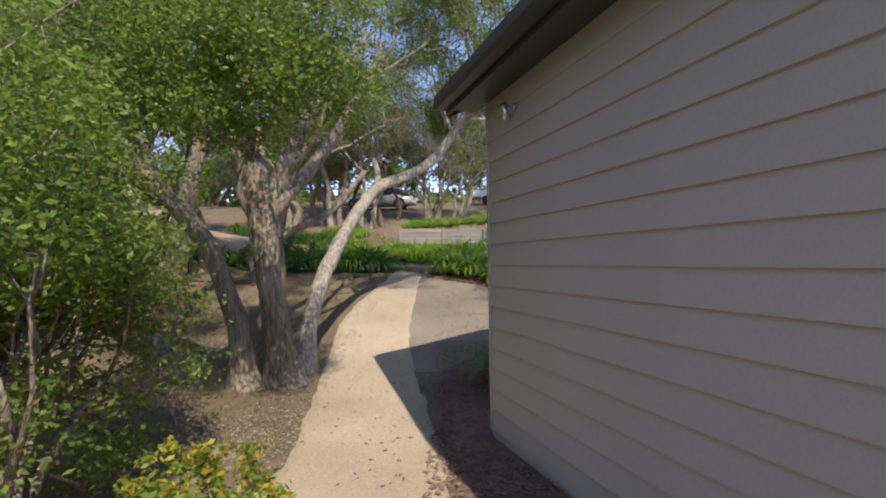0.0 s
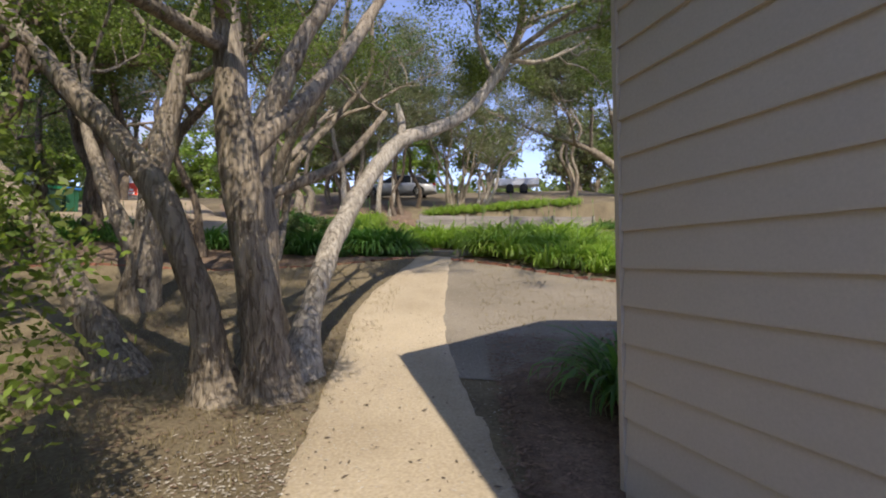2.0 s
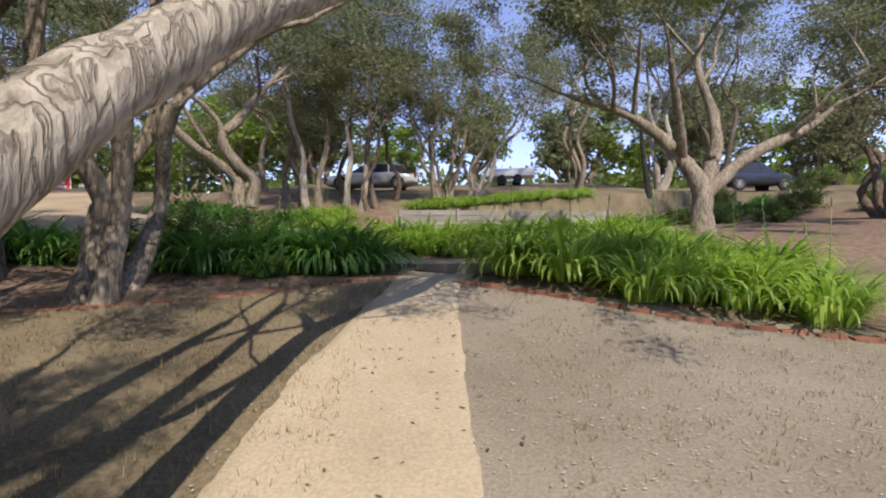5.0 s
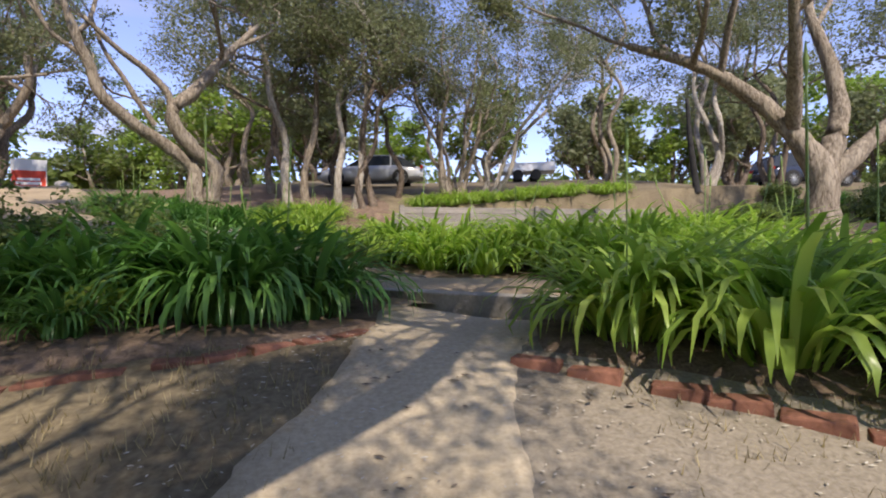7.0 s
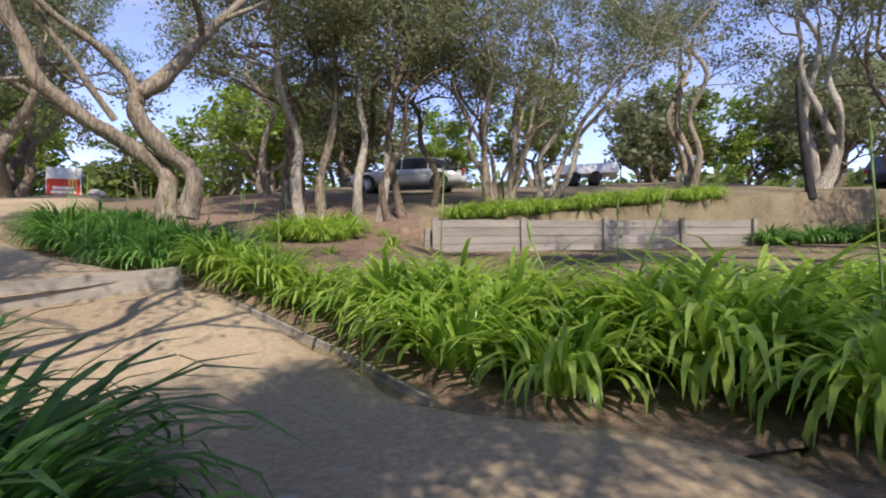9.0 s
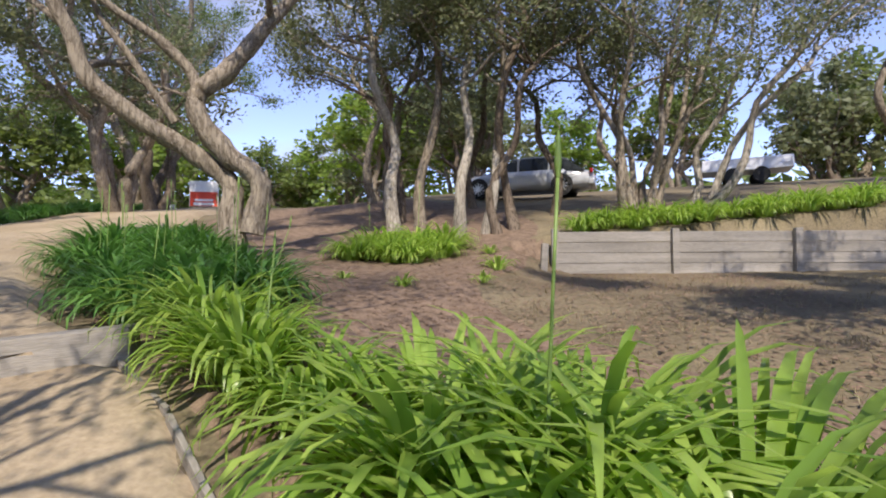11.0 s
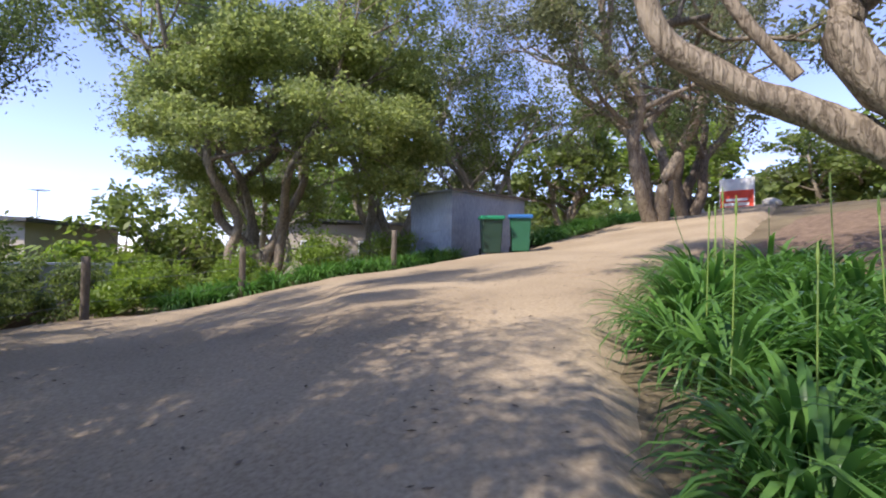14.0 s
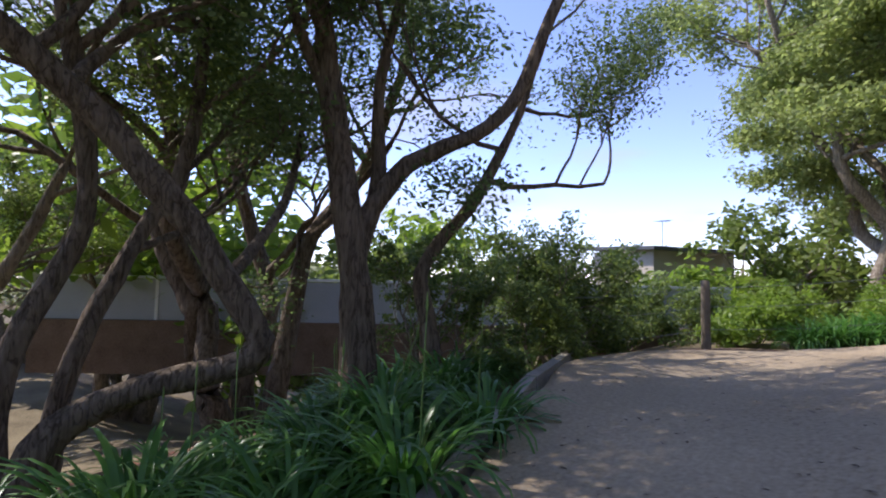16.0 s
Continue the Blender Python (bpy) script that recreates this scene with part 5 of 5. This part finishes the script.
for s in (-1, 1):
    for px in (-0.5, 0.5):
        part("wheel", cyl(0.3, 0.2, (px, s * 0.72, 0.3), rot=Matrix.Rotation(radians(90), 4, "X")), M_RUBBER, ute)

# ---- sign at the top of the drive ----
sx, sy = -28.4, 43.3
sign = thing("sign_board", pose(sx, sy, hz(sx, sy) + 0.1, 0, 0, 28), "white and red notice board standing at the top of the drive", "sign")
part("panel", box((1.9, 0.06, 1.75), (0, 0, 0.98), 0.01), M_WHITE, sign)
part("red_band", box((1.8, 0.012, 1.0), (0, -0.036, 0.62), 0.002), M_RED, sign, "red lower band")
part("lettering_bar", box((1.2, 0.01, 0.16), (0, -0.047, 0.55)), M_WHITE, sign)
part("lettering_bar", box((1.35, 0.01, 0.2), (0, -0.047, 0.28)), M_WHITE, sign)
for s in (-0.85, 0.85):
    part("leg", box((0.07, 0.07, 0.5), (s, 0.07, 0.0), 0.005), M_POST, sign)
for i, (x, y) in enumerate(((-26.5, 43.8), (-31.0, 42.8), (-30.0, 45.0))):
    rk = bmesh.new()
    bmesh.ops.create_icosphere(rk, subdivisions=2, radius=0.5)
    for v in rk.verts:
        v.co *= 1 + 0.3 * noise.noise(v.co * 2 + Vector((i * 5, 0, 0)))
        v.co.z *= 0.6
    tagged(part("boulder", rk, M_PEBBLE, m=pose(x, y, hz(x, y) + 0.2, 0, 0, i * 50)), "pale boulder beside the upper drive", "boulder")

# ---- shed and bins ----
shx, shy = -18.9, 22.3


def corrugated(length, high, pitch=0.076, deep=0.016):
    n = int(length / pitch * 4)
    verts, faces = [], []
    for k, oy in enumerate((0, 0.004)):
        for i in range(n + 1):
            x = length * i / n
            y = oy + deep * math.sin(2 * math.pi * x / pitch) * 0.5
            verts += [(x, y, 0), (x, y, high)]
        b = k * 2 * (n + 1)
        for i in range(n):
            faces.append((b + 2 * i, b + 2 * i + 2, b + 2 * i + 3, b + 2 * i + 1))
    return mesh_of("sheet", verts, faces, M_ZINC, True)


shed = thing("shed", pose(shx, shy, hz(shx, shy) + 0.02, 0, 0, 113), "small weathered corrugated zinc shed beside the drive", "shed")
SW, SD, SH = 3.3, 2.1, 2.15
front, sidew = corrugated(SW, SH), corrugated(SD, SH)
part("wall", front, None, shed)
part("wall", sidew, None, shed, m=pose(0, SD, 0, 0, 0, -90))
part("wall", sidew, None, shed, m=pose(SW, 0, 0, 0, 0, 90))
part("wall", front, None, shed, m=pose(SW, SD, 0, 0, 0, 180))
part("roof", box((SW + 0.2, SD + 0.2, 0.05), (SW / 2, SD / 2, SH + 0.04), rot=Matrix.Rotation(0.03, 4, "X")), M_ZINC, shed)
part("roof_trim", box((SW + 0.22, 0.04, 0.08), (SW / 2, -0.12, SH + 0.02), 0.005), M_POST, shed)


def wheelie_bin(x, y, turn, lid_mat, body_mat, label):
    ob = thing("wheelie_bin", pose(x, y, hz(x, y) + 0.12, 0, 0, turn), label, "bin", "bins beside the shed")
    bm = box((0.6, 0.72, 0.98), (0, 0, 0.54), 0.04)
    for v in bm.verts:
        f = 0.84 + 0.16 * v.co.z
        v.co.x *= f
        v.co.y *= f
    part("body", bm, body_mat, ob)
    part("lid", box((0.70, 0.84, 0.11), (0, -0.01, 1.08), 0.035, rot=Matrix.Rotation(0.05, 4, "X")), lid_mat, ob, "coloured lid")
    part("handle", box((0.5, 0.04, 0.04), (0, 0.4, 1.0), 0.012), body_mat, ob)
    for s in (-1, 1):
        part("wheel", cyl(0.1, 0.05, (s * 0.28, 0.3, 0.1), rot=Matrix.Rotation(radians(90), 4, "Y")), M_RUBBER, ob)
    return ob


M_BINGREEN = plain("green_bin_plastic", (0.02, 0.12, 0.06), 0.45)
wheelie_bin(-17.95, 23.2, 75, M_TEAL, M_GREEN, "dark wheelie bin with a bright green lid")
wheelie_bin(-17.9, 24.1, 68, M_BLUE, M_BINGREEN, "green wheelie bin with a blue lid")

# ---- wire fence along the drive ----
fence = thing("wire_fence", Matrix(), "post and wire fence with weathered timber posts", "fence")
posts = [(-12.0, 13.0), (-14.1, 14.35), (-15.3, 16.7), (-17.2, 20.2), (-19.6, 22.4)]
for x, y in posts:
    z = hz(x, y)
    v, f = [], []
    tube(v, f, smooth_line([(x, y, z - 0.2, 0.075), (x, y, z + 0.5, 0.07), (x + 0.01, y, z + 1.12, 0.065)], 0.15), 8, 0.15)
    part("post", mesh_of("post", v, f, M_POST, True), None, fence)
for a, b in zip(posts, posts[1:]):
    for h in (0.35, 0.7, 1.0):
        v, f = [], []
        mid = ((a[0] + b[0]) / 2, (a[1] + b[1]) / 2)
        tube(v, f, smooth_line([(*a, hz(*a) + h, 0.004), (*mid, (hz(*a) + hz(*b)) / 2 + h - 0.04, 0.004), (*b, hz(*b) + h, 0.004)], 0.4), 4)
        part("wire", mesh_of("wire", v, f, M_WIRE), None, fence)

# charred post on the bank, leaning
bx, by = 8.5, 29.8
v, f = [], []
tube(v, f, smooth_line([(bx, by, hz(bx, by) - 0.2, 0.16), (bx - 0.05, by, hz(bx, by) + 0.3, 0.13), (bx - 0.2, by, hz(bx, by) + 1.6, 0.10), (bx - 0.3, by, hz(bx, by) + 3.4, 0.07)], 0.2), 10, 0.2)
tagged(new("burnt_stump", mesh_of("burnt_stump", v, f, M_BLACK, True)), "tall charred black tree stump on the bank", "stump")

# ---- neighbour's fence and houses below ----
nf = thing("metal_fence", pose(-8.1, 4.6, 1.1, 0, 0, 138.4), "long pale metal fence on a brown brick base", "fence")
part("base_wall", box((15, 0.22, 1.1), (6, 0, 0.55)), M_REDBRICK, nf, "brown brick base")
for i in range(6):
    part("panel", box((2.42, 0.03, 0.85), (-0.25 + 2.5 * i, 0, 1.53)), M_FENCE, nf)
    part("post", box((0.07, 0.07, 0.95), (-1.5 + 2.5 * i, 0, 1.58), 0.006), M_FENCECAP, nf)
part("cap", box((15, 0.08, 0.06), (6, 0, 2.0), 0.01), M_FENCECAP, nf, "white capping")


def cottage(x, y, turn, w, d, h, up, label):
    ob = thing("house", pose(x, y, hz(x, y) + up, 0, 0, turn), label, "house")
    wall = part("wall", box((w, d, h), (0, 0, h / 2)), M_BEIGE, ob)
    part("roof", box((w + 0.9, d + 0.9, 0.16), (0, 0, h + 0.1), 0.02, rot=Matrix.Rotation(0.03, 4, "Y")), M_ROOF, ob)
    for i in range(3):
        win = part("window", box((1.3, 0.06, 1.1), (-w / 3 + i * w / 3, -d / 2 - 0.02, h * 0.58), 0.01), M_FENCECAP, ob)
        part("pane", box((1.15, 0.04, 0.95), (-w / 3 + i * w / 3, -d / 2 - 0.045, h * 0.58)), M_WINDOW, win)
    return ob


cottage(-29.6, 7.4, 70, 3.6, 5, 4.6 - hz(-29.6, 7.4), 0.0, "beige rendered cottage with a flat grey roof")
cottage(-37, 23.0, 74, 10, 7, 3.6, 0.2, "pale two storey house half hidden behind trees")
cottage(-36, 1.0, 60, 10, 7, 3.0, -0.2, "low beige house beyond the fence")

# ---- litter ----
chips("bark_chips", 7000, lambda r: (r.uniform(-0.1, 1.6), r.uniform(2.0, 8.3)), 0.028, M_CHIP, "bark chips strewn over the mulch", 61, 0.035)
chips("bark_chips", 16000, lambda r: (r.uniform(-6, 1.0), r.uniform(17.5, 26)), 0.026, M_CHIP, "bark and twig litter under the trees", 62, 0.03, keep=lambda x, y: y > 17.6 + max(0, -2 - x) * 0.62)
chips("bark_chips", 5000, lambda r: (r.uniform(-8, 4.5), r.uniform(12.6, 15.2)), 0.035, M_CHIP, "bark chips in the planted beds", 63, 0.03, keep=lambda x, y: (x < -1.7 and y > 13.75 + (x + 1.5) * 0.55) or (x > 0.0 and y > 13.0 - 0.33 * min(x, 2.2)))
chips("gravel", 9000, lambda r: (r.uniform(-2.0, 2.6), r.uniform(1.0, 13.4)), 0.011, M_PEBBLE, "loose pale gravel and shell grit", 64, 0.02)
chips("fallen_leaves", 3500, lambda r: (r.uniform(-4.5, -1.3), r.uniform(3.0, 9.0)), 0.022, M_CHIP, "brown fallen leaves under the paperbarks", 65, 0.012)
chips("gravel", 6000, lambda r: (r.uniform(-12, -4.6), r.uniform(14.5, 22)), 0.014, M_DRIVE, "loose stones on the driveway", 66, 0.135)


def grass_tufts(count, area, high, mat, label, seed):
    rng = np.random.default_rng(seed)
    verts, faces = [], []
    for _ in range(count):
        x, y = area(rng)
        z = hz(x, y)
        for _ in range(5):
            t, h = rng.random() * 6.283, high * rng.uniform(0.4, 1.2)
            c, s = math.cos(t), math.sin(t)
            px, py = x + rng.normal(0, 0.03), y + rng.normal(0, 0.03)
            k = len(verts)
            verts += [(px - s * 0.003, py + c * 0.003, z), (px + s * 0.003, py - c * 0.003, z), (px + c * h * 0.6, py + s * h * 0.6, z + h)]
            faces.append((k, k + 1, k + 2))
    return tagged(new("dry_grass", mesh_of("dry_grass", verts, faces, mat)), label, "grass", kind="stuff")


M_STRAW = leaf_material("straw", (0.16, 0.13, 0.07), (0.34, 0.28, 0.15), 0.3)
grass_tufts(2600, lambda r: (r.uniform(-5, -1.4), r.uniform(4, 13)), 0.07, M_STRAW, "sparse dead grass on the lawn", 71)
grass_tufts(2600, lambda r: (r.uniform(-0.2, 7), r.uniform(8.5, 13)), 0.05, M_STRAW, "sparse dead grass on the lawn", 72)
grass_tufts(2400, lambda r: (r.uniform(-2, 9), r.uniform(18, 26)), 0.06, M_STRAW, "sparse dead grass on the terrace", 73)

for i, (x, y, h) in enumerate(((8.2, 25.5, 0.9), (9.8, 26.5, 1.1), (11.4, 25.6, 0.9), (13.0, 26.4, 1.2), (10.5, 24.0, 0.7), (14.5, 24.5, 1.2), (15.5, 29.0, 1.3), (12.0, 30.5, 1.2))):
    shrub("low dark green shrub on the bank", x, y, h, 1.5 * h, 5000, 0.09, ((M_LEAFX, 0.6, ""), (M_LEAF, 0.4, "")), 300 + i, 7, low=0.02)
chips("fallen_leaves", 900, lambda r: (-1.75 + r.normal(0, 0.35), 4.8 + r.normal(0, 0.45)), 0.015, M_PEBBLE, "pale fallen petals and leaves at the foot of the paperbark", 67, 0.012)
for i, (x, y, h) in enumerate(((-13.3, 12.4, 1.0), (-14.6, 12.8, 0.8), (-16.0, 13.2, 1.0), (-12.8, 11.2, 1.4), (-14.5, 11.0, 1.2))):
    shrub("grey green weedy shrub below the wire fence", x, y, h + 0.4, 1.6 * h, 6000, 0.08, ((M_LEAF, 0.5, ""), (M_LEAFX, 0.5, "")), 320 + i, 7, low=0.02)
aerial = thing("roof_aerial", pose(-29.6, 7.4, 4.72, 0, 0, 60), "thin metal television aerial on the cottage roof", "aerial")
part("mast", cyl(0.02, 1.4, (0, 0, 0.7), sides=6), M_WIRE, aerial)
for i in range(4):
    part("rod", cyl(0.008, 0.9 - 0.12 * i, (0.2 * i - 0.2, 0, 1.38), sides=5, rot=Matrix.Rotation(radians(90), 4, "X")), M_WIRE, aerial)
part("boom", cyl(0.012, 0.9, (0.1, 0, 1.38), sides=5, rot=Matrix.Rotation(radians(90), 4, "Y")), M_WIRE, aerial)
shrub("dark ivy thicket round the tree below the edging", -9.9, 12.7, 2.2, 1.0, 12000, 0.06, ((M_LEAFX, 0.6, ""), (M_LEAF, 0.4, "")), 340, 8, low=0.4)
for i, (x, y, h) in enumerate(((-22.5, 9.5, 1.8), (-25.0, 7.0, 2.2), (-20.0, 11.0, 1.5), (-24.5, 11.5, 2.0))):
    shrub("pale green bushy shrub below the cottage", x, y, h + 1.2, 1.3 * h, 7000, 0.13, ((M_LEAF, 0.6, ""), (M_LEAFB, 0.4, "")), 350 + i, 8, low=0.1)
chips("leaf_specks", 420, lambda r: (r.uniform(-1.5, -0.1), r.uniform(0.8, 13.0)), 0.02, M_BARKD, "dark fallen leaves lying on the pale path", 68, 0.026)
chips("leaf_specks", 900, lambda r: (r.uniform(-13, -5), r.uniform(14.6, 24)), 0.022, M_BARKD, "dark fallen leaves on the driveway", 69, 0.175)
for i, (x, y, k) in enumerate(((-23.5, 8.6, 0.62), (-26.5, 6.0, 0.7), (-25.5, 10.6, 0.72), (-27.5, 12.5, 0.85))):
    ob = copy_thing(kinds[i % 3], pose(x, y, hz(x, y) - 0.1, 0, 0, 70 * i))
    ob.scale = (k, k, k * 0.9)
    tagged(ob, "small bushy tree below the wire fence")
shrub("small pale green bushy herb in the mulch", -2.85, 13.35, 0.4, 0.42, 1400, 0.045, ((M_LEAFB, 1.0, ""),), 361, 7, low=0.02)
for i, (x, y, h) in enumerate(((-4.5, 14.4, 1.15), (-5.2, 14.1, 0.95), (-3.9, 14.9, 1.0))):
    shrub("dense dark shrub in the shaded bed", x, y, h, 1.1 * h, 7000, 0.055, ((M_LEAFX, 0.7, ""), (M_LEAF, 0.3, "")), 364 + i, 8, low=0.02)
